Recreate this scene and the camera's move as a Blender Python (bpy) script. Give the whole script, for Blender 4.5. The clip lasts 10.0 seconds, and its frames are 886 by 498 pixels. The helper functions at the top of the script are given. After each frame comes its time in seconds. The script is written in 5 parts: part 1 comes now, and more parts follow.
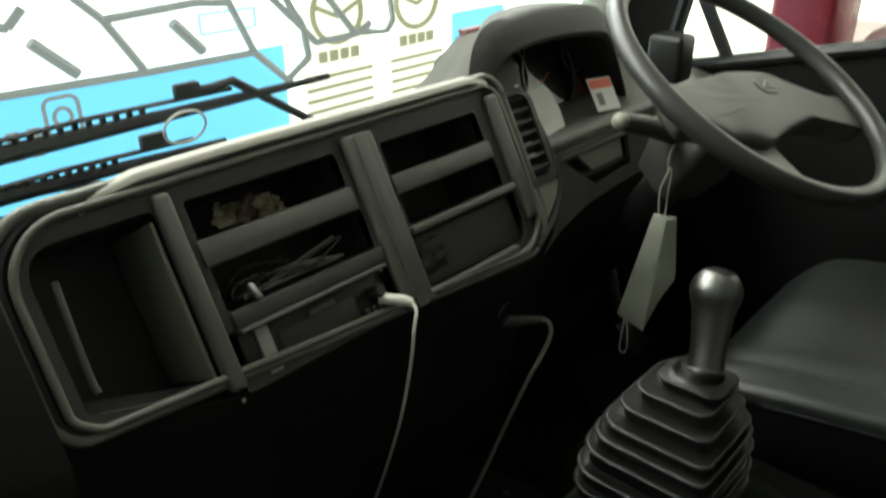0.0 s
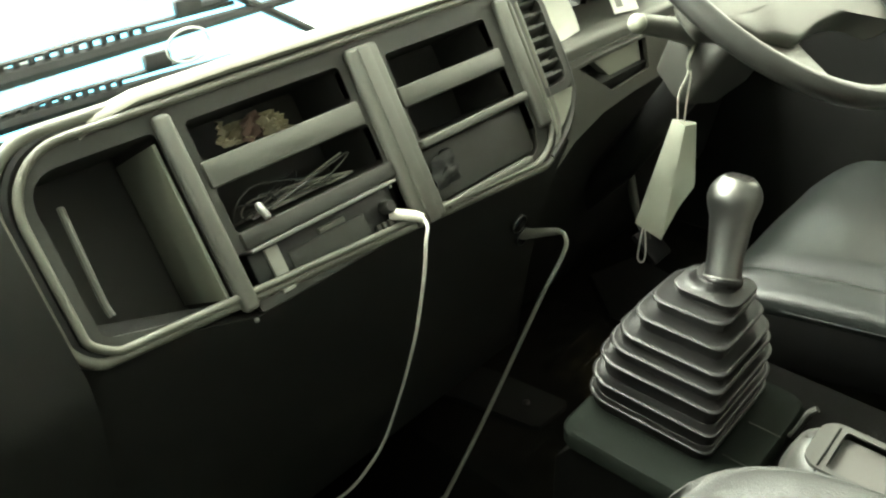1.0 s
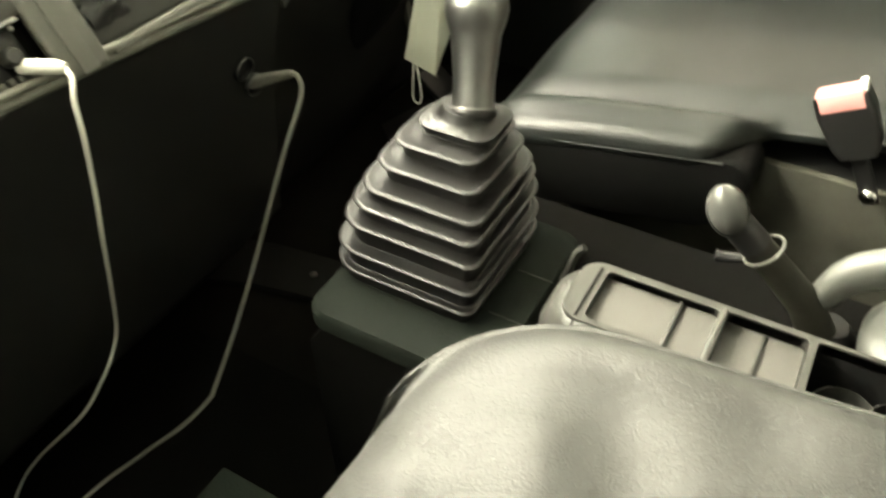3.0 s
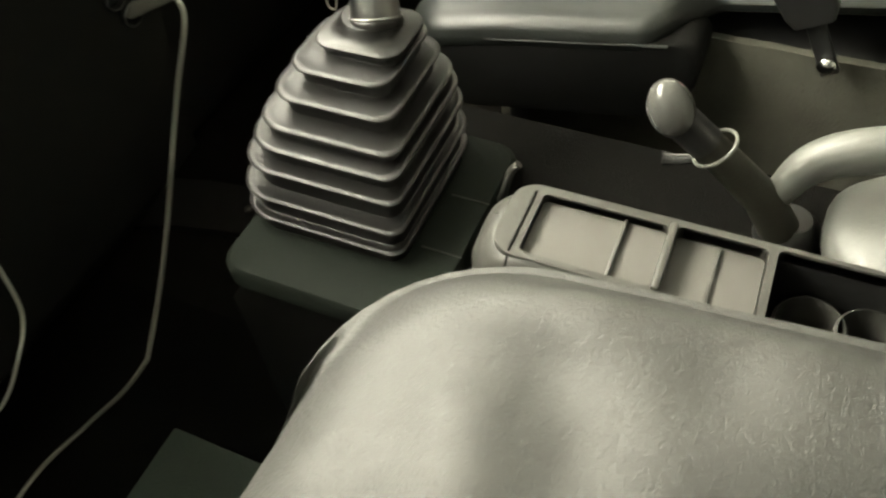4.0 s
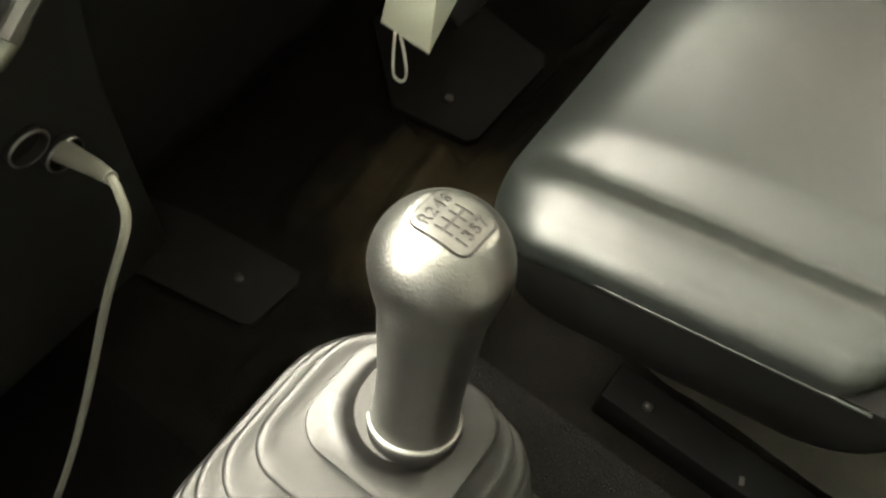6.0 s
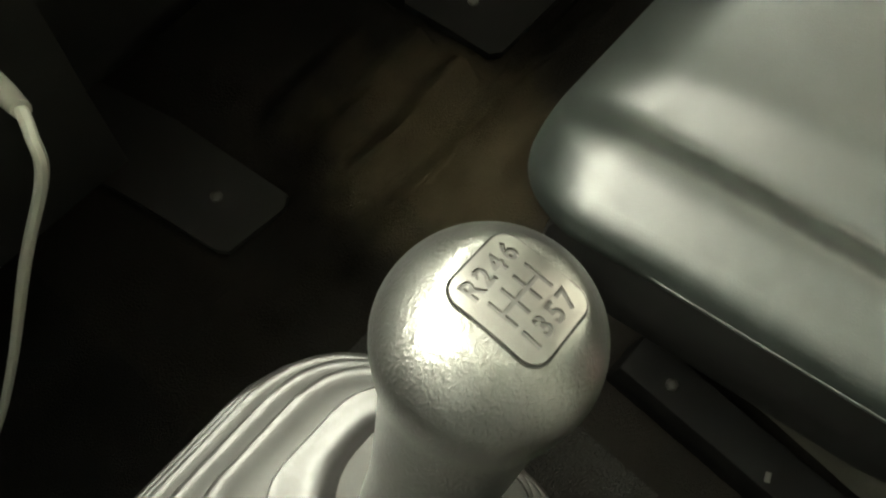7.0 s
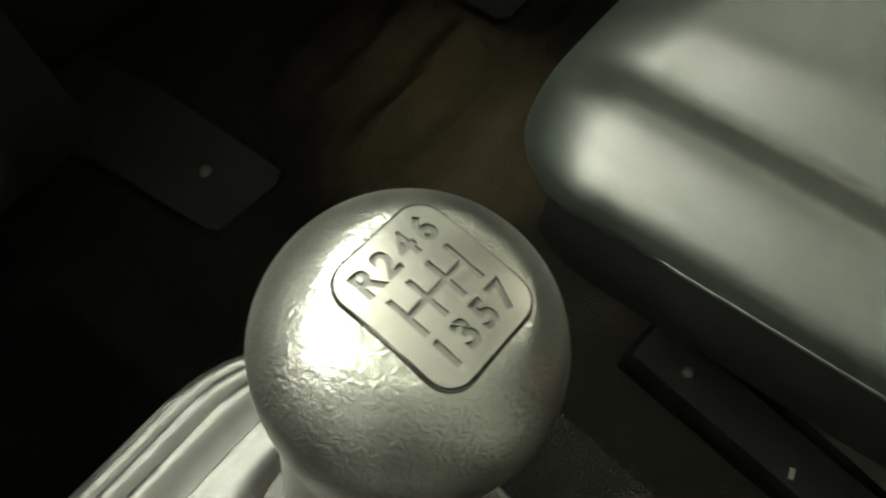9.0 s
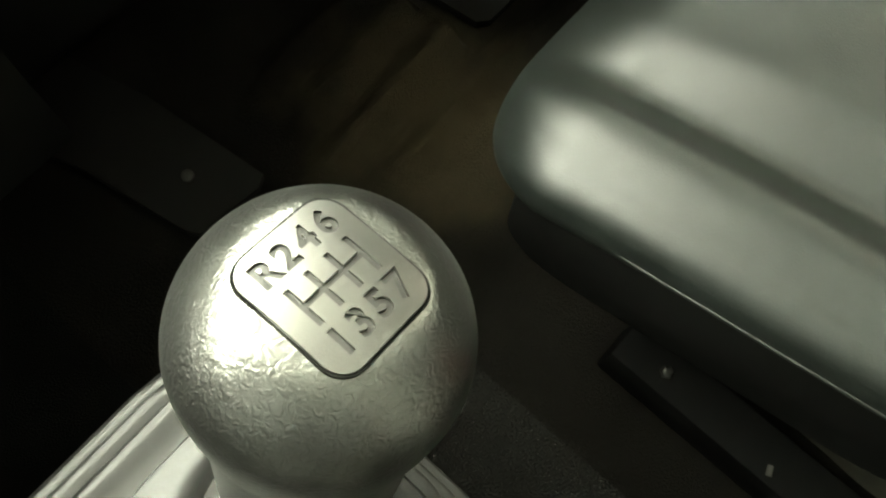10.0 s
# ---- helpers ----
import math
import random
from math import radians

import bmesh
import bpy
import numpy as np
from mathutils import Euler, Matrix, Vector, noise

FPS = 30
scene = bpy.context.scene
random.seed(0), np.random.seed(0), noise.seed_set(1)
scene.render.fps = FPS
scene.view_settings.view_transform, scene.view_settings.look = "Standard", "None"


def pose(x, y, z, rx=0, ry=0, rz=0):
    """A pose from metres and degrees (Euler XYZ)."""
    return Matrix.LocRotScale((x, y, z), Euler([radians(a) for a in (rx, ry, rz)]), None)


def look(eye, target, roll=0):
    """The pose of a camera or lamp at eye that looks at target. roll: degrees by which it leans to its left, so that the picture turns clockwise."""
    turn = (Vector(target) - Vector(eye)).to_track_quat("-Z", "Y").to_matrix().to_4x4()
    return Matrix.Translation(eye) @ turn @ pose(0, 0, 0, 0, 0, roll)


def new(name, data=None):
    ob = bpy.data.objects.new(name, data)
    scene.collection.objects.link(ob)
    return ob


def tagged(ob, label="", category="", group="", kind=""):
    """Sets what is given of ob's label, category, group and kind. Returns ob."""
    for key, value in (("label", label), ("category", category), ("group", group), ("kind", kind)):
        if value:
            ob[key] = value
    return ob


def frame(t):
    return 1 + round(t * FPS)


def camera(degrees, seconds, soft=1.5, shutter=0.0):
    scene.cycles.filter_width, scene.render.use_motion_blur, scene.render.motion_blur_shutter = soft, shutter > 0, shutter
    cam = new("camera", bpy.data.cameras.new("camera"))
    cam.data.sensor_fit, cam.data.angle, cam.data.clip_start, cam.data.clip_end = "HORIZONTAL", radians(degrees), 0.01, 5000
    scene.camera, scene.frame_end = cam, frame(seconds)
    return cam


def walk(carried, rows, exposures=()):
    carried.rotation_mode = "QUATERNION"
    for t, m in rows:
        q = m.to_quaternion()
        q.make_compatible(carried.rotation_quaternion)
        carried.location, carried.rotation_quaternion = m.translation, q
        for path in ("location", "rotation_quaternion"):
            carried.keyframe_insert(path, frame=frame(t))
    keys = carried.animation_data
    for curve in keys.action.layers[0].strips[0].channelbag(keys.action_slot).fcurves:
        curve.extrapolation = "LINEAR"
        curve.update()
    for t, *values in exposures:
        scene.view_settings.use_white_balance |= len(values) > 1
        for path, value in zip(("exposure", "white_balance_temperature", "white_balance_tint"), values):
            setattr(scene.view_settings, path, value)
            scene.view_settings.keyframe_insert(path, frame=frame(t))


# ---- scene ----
from mathutils import geometry
cam = camera(59.4, 10.0, soft=2.2, shutter=0.5)
PATH = [
    (0, (-0.71652, -0.22855, 1.07061), (0.61728, 0.97979, 0.19833), -0.277),
    (0.5, (-0.70082, -0.23008, 1.06472), (0.54900, 0.94419, 0.03561), -1.829),
    (1, (-0.69981, -0.23078, 1.06464), (0.51318, 0.95126, 0.00096), -2.894),
    (1.5, (-0.68569, -0.22335, 1.04851), (0.50184, 0.94843, -0.05454), -3.124),
    (2, (-0.64291, -0.21157, 1.01743), (0.51346, 0.90175, -0.17561), -3.260),
    (2.5, (-0.58091, -0.22814, 0.99010), (0.68416, 0.71857, -0.23601), -1.082),
    (3, (-0.50912, -0.25528, 0.95242), (0.74502, 0.50475, -0.40753), -1.909),
    (3.2, (-0.50279, -0.25889, 0.94976), (0.71370, 0.48108, -0.45473), -3.977),
    (4.5, (-0.30691, -0.24127, 0.90412), (0.73919, 0.26898, -0.72232), -4.960),
    (5, (-0.18323, -0.15310, 0.94505), (0.82959, 0.30435, -0.71776), 2.449),
    (5.5, (-0.08545, -0.07378, 0.92466), (0.83942, 0.47357, -0.76206), 2.530),
    (6, (0.01208, 0.00260, 0.89682), (0.78163, 0.52457, -0.87387), 3.718),
    (6.2, (0.03473, 0.02697, 0.86835), (0.72842, 0.50014, -0.94683), 5.791),
    (7.3, (0.09665, 0.07830, 0.79434), (0.64252, 0.42783, -1.09771), 9.574),
    (7.5, (0.10434, 0.07317, 0.78815), (0.61473, 0.44416, -1.10970), 6.069),
    (8, (0.10715, 0.07716, 0.77127), (0.61764, 0.43138, -1.12977), 7.458),
    (8.5, (0.10651, 0.07514, 0.75932), (0.61465, 0.42190, -1.14372), 7.770),
    (9, (0.11378, 0.06640, 0.75657), (0.61732, 0.41793, -1.14682), 7.508),
    (9.5, (0.12047, 0.05573, 0.75811), (0.62055, 0.41797, -1.14418), 6.550),
    (10, (0.12291, 0.05081, 0.76152), (0.63578, 0.40543, -1.13880), 7.272),
]
EXPOSURES = [(0, 0.45, 6500, 2), (0.3, 1.65, 6700, -1), (1.0, 2.6, 6900, -5), (2.0, 3.15, 7400, 1), (3.2, 2.85, 7800, 2), (4.5, 2.3, 7400, 4), (5.0, 3.05, 7400, 4), (6.0, 3.2, 7500, 5), (7.5, 2.8, 7300, -5), (10.0, 2.6, 7300, -7)]
walk(cam, [(t, look(e, g, r)) for t, e, g, r in PATH], EXPOSURES)

# ---- light: a bright showroom outside, seen through the cab's windows ----
world = bpy.data.worlds.new("showroom_light")
scene.world = world
world.use_nodes = True
wn = world.node_tree
sky = wn.nodes.new("ShaderNodeTexSky")
sky.sky_type = 'NISHITA'
sky.sun_disc = False
sky.sun_elevation, sky.sun_rotation = radians(50), radians(20)
wn.links.new(sky.outputs[0], wn.nodes["Background"].inputs[0])
wn.nodes["Background"].inputs[1].default_value = 0.05


def area(name, m, sx, sy, power, colour):
    lamp = bpy.data.lights.new(name, "AREA")
    lamp.shape, lamp.size, lamp.size_y, lamp.energy, lamp.color = "RECTANGLE", sx, sy, power, colour
    ob = new(name, lamp)
    ob.matrix_world = m
    return ob


# daylight standing in the windscreen and in the side windows
area("windscreen_light", look((0.0, 0.74, 1.36), (0.0, -0.6, 0.86)), 1.7, 0.55, 17.0, (1.0, 0.99, 0.95))
area("passenger_door_light", look((-1.2, -0.25, 1.25), (0.2, 0.0, 0.4)), 0.9, 0.8, 0.3, (0.97, 1.0, 0.96))
area("driver_window_light", look((1.2, -0.05, 1.15), (0.0, 0.0, 0.4)), 0.8, 0.5, 0.3, (1.0, 0.76, 0.74))


# ---- materials ----
def mat(name, colour, rough=0.5, grain=400.0, bump=0.1, vary=0.15, metal=0.0, blotch=6.0, kind="noise", dist=0.001, rvar=0.03, spec=0.5):
    m = bpy.data.materials.new(name)
    m.use_nodes = True
    n, l = m.node_tree.nodes, m.node_tree.links
    b = n["Principled BSDF"]
    b.inputs["Metallic"].default_value = metal
    b.inputs["Specular IOR Level"].default_value = spec
    co = n.new("ShaderNodeTexCoord")
    big = n.new("ShaderNodeTexNoise")
    big.inputs["Scale"].default_value, big.inputs["Detail"].default_value = blotch, 5
    l.new(co.outputs["Object"], big.inputs["Vector"])
    ramp = n.new("ShaderNodeMix")
    ramp.data_type = "RGBA"
    ramp.inputs["A"].default_value = (*[c * (1 - vary) for c in colour], 1)
    ramp.inputs["B"].default_value = (*[min(1, c * (1 + vary)) for c in colour], 1)
    l.new(big.outputs["Fac"], ramp.inputs["Factor"])
    l.new(ramp.outputs["Result"], b.inputs["Base Color"])
    if kind == "voronoi":
        fine = n.new("ShaderNodeTexVoronoi")
        fine.inputs["Scale"].default_value = grain
        wob = n.new("ShaderNodeTexNoise")
        wob.inputs["Scale"].default_value = grain * 0.7
        mixv = n.new("ShaderNodeMix")
        mixv.data_type = "RGBA"
        mixv.inputs["Factor"].default_value = 0.012
        l.new(co.outputs["Object"], wob.inputs["Vector"])
        l.new(co.outputs["Object"], mixv.inputs["A"])
        l.new(wob.outputs["Color"], mixv.inputs["B"])
        l.new(mixv.outputs["Result"], fine.inputs["Vector"])
        height = fine.outputs["Distance"]
    else:
        fine = n.new("ShaderNodeTexNoise")
        fine.inputs["Scale"].default_value, fine.inputs["Detail"].default_value = grain, 4
        l.new(co.outputs["Object"], fine.inputs["Vector"])
        height = fine.outputs["Fac"]
    bm = n.new("ShaderNodeBump")
    bm.inputs["Strength"].default_value, bm.inputs["Distance"].default_value = bump, dist
    l.new(height, bm.inputs["Height"])
    l.new(bm.outputs["Normal"], b.inputs["Normal"])
    rr = n.new("ShaderNodeMapRange")
    rr.inputs["To Min"].default_value, rr.inputs["To Max"].default_value = max(0.02, rough - rvar), min(1, rough + rvar)
    l.new(big.outputs["Fac"], rr.inputs["Value"])
    l.new(rr.outputs["Result"], b.inputs["Roughness"])
    return m


def leather(name, colour, rough):
    """Satin silver plastic moulded with a crinkled leather grain."""
    m = mat(name, colour, rough, 900, 0.3, 0.06, 1.0, 30)
    n, l = m.node_tree.nodes, m.node_tree.links
    co = next(k for k in n if k.bl_idname == "ShaderNodeTexCoord")
    warp = n.new("ShaderNodeTexNoise")
    warp.inputs["Scale"].default_value, warp.inputs["Detail"].default_value = 260, 2
    l.new(co.outputs["Object"], warp.inputs["Vector"])
    push = n.new("ShaderNodeVectorMath")
    push.operation = "MULTIPLY_ADD"
    push.inputs[1].default_value = (0.007, 0.007, 0.007)
    l.new(warp.outputs["Color"], push.inputs[0])
    l.new(co.outputs["Object"], push.inputs[2])
    cells = n.new("ShaderNodeTexVoronoi")
    cells.feature = "DISTANCE_TO_EDGE"
    cells.inputs["Scale"].default_value = 390
    l.new(push.outputs[0], cells.inputs["Vector"])
    soft = n.new("ShaderNodeMapRange")
    soft.interpolation_type = "SMOOTHSTEP"
    soft.inputs["From Max"].default_value = 0.35
    l.new(cells.outputs["Distance"], soft.inputs["Value"])
    fine = n.new("ShaderNodeTexNoise")
    fine.inputs["Scale"].default_value, fine.inputs["Detail"].default_value = 700, 3
    l.new(push.outputs[0], fine.inputs["Vector"])
    both = n.new("ShaderNodeMath")
    both.operation = "MULTIPLY_ADD"
    both.inputs[1].default_value = 1.3
    l.new(fine.outputs["Fac"], both.inputs[0])
    l.new(soft.outputs["Result"], both.inputs[2])
    bump = next(k for k in n if k.bl_idname == "ShaderNodeBump")
    bump.inputs["Strength"].default_value, bump.inputs["Distance"].default_value = 0.34, 0.0002
    l.new(both.outputs[0], bump.inputs["Height"])
    return m


def patchy(name, dim_tone, lit_tone, place, reach):
    """Carpet with a lit patch put into its colour: paler brown round a place, near-black beyond, with a ragged border.
    """
    m = mat(name, dim_tone, 0.95, 500, 0.6, 0.6, blotch=9, dist=0.003, spec=0.1)
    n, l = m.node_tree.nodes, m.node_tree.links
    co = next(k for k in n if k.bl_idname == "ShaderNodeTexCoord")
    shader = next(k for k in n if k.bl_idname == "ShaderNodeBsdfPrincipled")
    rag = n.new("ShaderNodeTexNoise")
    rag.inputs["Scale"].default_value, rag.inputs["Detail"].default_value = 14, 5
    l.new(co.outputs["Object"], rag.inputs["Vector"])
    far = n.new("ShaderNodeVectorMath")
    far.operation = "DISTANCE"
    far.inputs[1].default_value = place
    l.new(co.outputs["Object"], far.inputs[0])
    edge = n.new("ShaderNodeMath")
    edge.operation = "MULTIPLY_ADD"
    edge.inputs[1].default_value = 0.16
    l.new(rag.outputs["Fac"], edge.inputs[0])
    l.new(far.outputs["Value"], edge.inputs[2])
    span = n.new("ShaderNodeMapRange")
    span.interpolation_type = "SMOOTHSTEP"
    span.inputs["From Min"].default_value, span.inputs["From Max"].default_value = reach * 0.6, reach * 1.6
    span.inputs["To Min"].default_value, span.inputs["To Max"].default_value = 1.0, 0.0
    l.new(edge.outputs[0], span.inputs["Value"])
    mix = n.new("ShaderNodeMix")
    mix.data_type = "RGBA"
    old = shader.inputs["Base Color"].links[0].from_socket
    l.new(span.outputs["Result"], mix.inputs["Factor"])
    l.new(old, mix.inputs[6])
    mix.inputs[7].default_value = (*lit_tone, 1)
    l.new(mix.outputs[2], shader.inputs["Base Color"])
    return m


# A surface that gives off its own colour, standing in for light falling on it.
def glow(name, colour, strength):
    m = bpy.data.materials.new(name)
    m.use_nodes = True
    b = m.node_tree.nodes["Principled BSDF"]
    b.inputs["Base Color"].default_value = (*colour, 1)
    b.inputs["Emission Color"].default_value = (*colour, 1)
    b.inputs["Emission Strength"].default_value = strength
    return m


def glass(name, rough=0.02):
    m = bpy.data.materials.new(name)
    m.use_nodes = True
    b = m.node_tree.nodes["Principled BSDF"]
    b.inputs["Base Color"].default_value = (1, 1, 1, 1)
    b.inputs["Roughness"].default_value = rough
    b.inputs["Transmission Weight"].default_value = 1
    b.inputs["IOR"].default_value = 1.3
    return m


DASH = mat("dash_plastic", (0.095, 0.095, 0.083), 0.42, 900, 0.12, 0.12)
DASH_RIM = mat("dash_rim_plastic", (0.085, 0.085, 0.074), 0.33, 900, 0.08, 0.1)
# Lighter than the dash plastic: grazing windscreen light on the rims, put into colour.
DASH_EDGE = mat("light_toned_rim_plastic", (0.12, 0.12, 0.10), 0.36, 900, 0.08, 0.2)
CLOTH = mat("olive_cloth", (0.054, 0.053, 0.043), 0.9, 300, 0.6, 0.45, blotch=22, dist=0.002, spec=0.15)
DASH_DARK = mat("dark_dash_plastic", (0.034, 0.034, 0.030), 0.5, 900, 0.12, 0.2)
DASH_PALE = mat("pale_dash_trim", (0.22, 0.225, 0.185), 0.42, 900, 0.08, 0.08)
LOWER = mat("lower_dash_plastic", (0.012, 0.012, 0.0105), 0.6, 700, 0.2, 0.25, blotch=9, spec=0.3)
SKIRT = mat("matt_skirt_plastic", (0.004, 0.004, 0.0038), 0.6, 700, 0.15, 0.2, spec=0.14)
SHAFT = mat("worn_lever_sleeve", (0.020, 0.019, 0.014), 0.6, 300, 0.4, 0.4, blotch=40, spec=0.3)
GLOSS = mat("glossy_black_plastic", (0.02, 0.02, 0.02), 0.16, 300, 0.02, 0.2)
BLACK = mat("black_plastic", (0.008, 0.008, 0.008), 0.42, 700, 0.1, 0.3)
POCKET = mat("pocket_lining", (0.026, 0.025, 0.022), 0.6, 500, 0.1, 0.2)
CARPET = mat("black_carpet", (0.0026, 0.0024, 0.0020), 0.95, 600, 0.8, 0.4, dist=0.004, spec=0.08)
# The footwell's bright middle and dark surround are painted into this carpet's colour.
CARPET_BROWN = patchy("brown_carpet_lit_patch", (0.0055, 0.0048, 0.0038), (0.060, 0.048, 0.030), (0.44, 0.31, -0.02), 0.17)
RUBBER = mat("boot_rubber", (0.0034, 0.0031, 0.0029), 0.40, 1500, 0.05, 0.10, blotch=25, spec=0.45)
KNOB = leather("grained_knob_plastic", (0.185, 0.185, 0.177), 0.33)
KNOB_SUNK = mat("sunk_knob_plastic", (0.035, 0.034, 0.032), 0.5, 2500, 0.05, 0.1, 0.3, 60)
KNOB_PLATE = mat("knob_plate", (0.17, 0.166, 0.16), 0.30, 2500, 0.03, 0.06, 1.0, 60)
# Paler than the hood's own plastic: light grazing its rear side, put into colour.
COWL = mat("lit_hood_side_plastic", (0.10, 0.10, 0.085), 0.65, 900, 0.1, 0.1)
MATT = mat("matt_black_steel", (0.007, 0.007, 0.0064), 0.8, 400, 0.2, 0.3, spec=0.12)
BRAKE = mat("satin_grey_plastic", (0.050, 0.050, 0.047), 0.20, 900, 0.03, 0.1)
GROOVE = mat("engraved_groove", (0.006, 0.006, 0.0055), 0.85, 900, 0.1, spec=0.03)
VINYL = mat("grey_vinyl", (0.018, 0.0185, 0.0166), 0.56, 300, 0.45, 0.1, 0, 9, "voronoi", 0.0008)
VINYL_PALE = mat("pale_cover_vinyl", (0.075, 0.077, 0.07), 0.42, 330, 0.3, 0.15, 0, 14, "voronoi", 0.0006)
MAT_GREEN = mat("ribbed_green_mat", (0.030, 0.042, 0.033), 0.7, 260, 0.5, 0.3, dist=0.002)
VINYL_DARK = mat("driver_vinyl", (0.0062, 0.0084, 0.0073), 0.45, 900, 0.12, 0.1, 0, 7, spec=0.8)
CONSOLE = mat("console_plastic", (0.030, 0.030, 0.027), 0.36, 900, 0.1, 0.1)
CONSOLE_IN = mat("console_tray", (0.052, 0.050, 0.045), 0.55, 900, 0.1, 0.1)
STEEL = mat("dull_steel", (0.22, 0.22, 0.21), 0.42, 300, 0.05, 0.2, 0.8)
CHROME = mat("chrome", (0.75, 0.75, 0.72), 0.16, 300, 0.02, 0.05, 1.0)
WHITE = mat("white_plastic", (0.62, 0.61, 0.54), 0.4, 400, 0.03, 0.04)
CABLE = mat("cable_grey", (0.20, 0.195, 0.17), 0.5, 400, 0.03, 0.06)
MASK = mat("mask_fabric", (0.44, 0.455, 0.375), 0.9, 900, 0.3, 0.06)
STRAP = mat("white_elastic", (0.75, 0.74, 0.66), 0.9, 900, 0.3, 0.05)
RED = mat("buckle_red", (0.72, 0.30, 0.29), 0.35, 300, 0.03, 0.06)
PAPER = mat("paper", (0.72, 0.72, 0.66), 0.8, 300, 0.05, 0.06)
TAG = mat("grey_paper_tag", (0.34, 0.34, 0.31), 0.8, 300, 0.05, 0.1)
PAPER_RED = mat("red_print", (0.7, 0.16, 0.1), 0.7, 300, 0.05, 0.1)
TOY_Y = mat("yellow_wrapper", (0.17, 0.15, 0.095), 0.5, 200, 0.2, 0.3, blotch=60)
TOY_R = mat("red_brown_wrapper", (0.10, 0.06, 0.045), 0.5, 200, 0.2, 0.3, blotch=60)
GREEN = mat("green_floor_mat", (0.006, 0.0078, 0.006), 0.75, 300, 0.3, 0.3, spec=0.08)
TRIM = mat("cab_trim", (0.5, 0.5, 0.45), 0.7, 300, 0.2, 0.06)
REAR = mat("rear_wall_trim", (0.14, 0.14, 0.125), 0.8, 300, 0.2, 0.1)
# Cream far above the dash grey: the sunlit edge is put into the colour.
LEDGE = mat("sunlit_ledge_plastic", (0.36, 0.35, 0.30), 0.5, 900, 0.08, 0.1)
PLATE = mat("dark_cover_plate", (0.007, 0.0067, 0.006), 0.7, 400, 0.2, 0.3, spec=0.25)
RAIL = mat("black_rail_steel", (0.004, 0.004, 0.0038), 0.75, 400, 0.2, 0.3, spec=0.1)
PILLAR = mat("pillar_trim", (0.55, 0.55, 0.47), 0.7, 300, 0.2, 0.06)
WHEEL = mat("wheel_rim_plastic", (0.03, 0.03, 0.028), 0.32, 900, 0.08, 0.1)
HUB = mat("wheel_hub_plastic", (0.075, 0.075, 0.066), 0.42, 900, 0.12, 0.1)
GLASS = glass("window_glass")
# Walls, banners and print glow by emission: the hall's light is put into them.
WALL_W = glow("self_lit_white_panel", (0.95, 1.0, 0.97), 1.2)
WALL_B = glow("self_lit_blue_panel", (0.17, 0.60, 0.88), 0.85)
WALL_Y = glow("self_lit_cream_cloth", (0.90, 0.92, 0.80), 0.9)
INK = glow("self_lit_poster_ink", (0.16, 0.18, 0.17), 1.0)
INK_B = glow("self_lit_blue_print", (0.2, 0.7, 0.85), 1.5)
INK_G = glow("self_lit_grey_print", (0.26, 0.27, 0.17), 0.8)
CAR_PINK = mat("faded_pink_paint", (0.55, 0.33, 0.33), 0.25, 200, 0.0, 0.05)
# The red is the parked vehicle's reflection, painted into the dial face.
GAUGE_RED = mat("dial_face_red_reflection", (0.24, 0.10, 0.09), 0.35, 300, 0.03, 0.2)
CAR_RED = mat("red_car_paint", (0.33, 0.03, 0.05), 0.25, 200, 0.0, 0.05)


# ---- mesh helpers ----
def mesh_ob(name, bm, material, parent=None, label="", smooth=True):
    me = bpy.data.meshes.new(name)
    bmesh.ops.recalc_face_normals(bm, faces=bm.faces)
    bm.to_mesh(me)
    bm.free()
    me.materials.append(material)
    if smooth:
        me.polygons.foreach_set("use_smooth", [True] * len(me.polygons))
        me.set_sharp_from_angle(angle=radians(42))
    ob = new(name, me)
    if parent is not None:
        ob.parent = parent
    if label:
        tagged(ob, label)
    return ob


def part(name, bm, material, parent, label=""):
    return mesh_ob(name, bm, material, parent, label)


def thing(name, m, label, category, group="", kind=""):
    ob = new(name)
    ob.empty_display_size = 0.02
    ob.matrix_world = m
    return tagged(ob, label, category, group, kind)


def box(bm, x0, x1, y0, y1, z0, z1, bevel=0.0, seg=2):
    r = bmesh.ops.create_cube(bm, size=1)
    vs = r["verts"]
    for v in vs:
        v.co = ((x0 + x1) / 2 + v.co.x * (x1 - x0), (y0 + y1) / 2 + v.co.y * (y1 - y0), (z0 + z1) / 2 + v.co.z * (z1 - z0))
    if bevel:
        es = list({e for v in vs for e in v.link_edges})
        bmesh.ops.bevel(bm, geom=es, offset=bevel, segments=seg, profile=0.5, affect="EDGES")
    return bm


def boxm(*a, **k):
    return box(bmesh.new(), *a, **k)


def rounded(u0, u1, v0, v1, r, n=6):
    if not isinstance(r, (tuple, list)):
        r = (r, r, r, r)
    pts = []
    for (cx, cy, a0, rr) in ((u1 - r[0], v1 - r[0], 0, r[0]), (u0 + r[1], v1 - r[1], 90, r[1]), (u0 + r[2], v0 + r[2], 180, r[2]), (u1 - r[3], v0 + r[3], 270, r[3])):
        for i in range(n + 1):
            a = radians(a0 + 90 * i / n)
            pts.append((cx + rr * math.cos(a), cy + rr * math.sin(a)))
    return pts


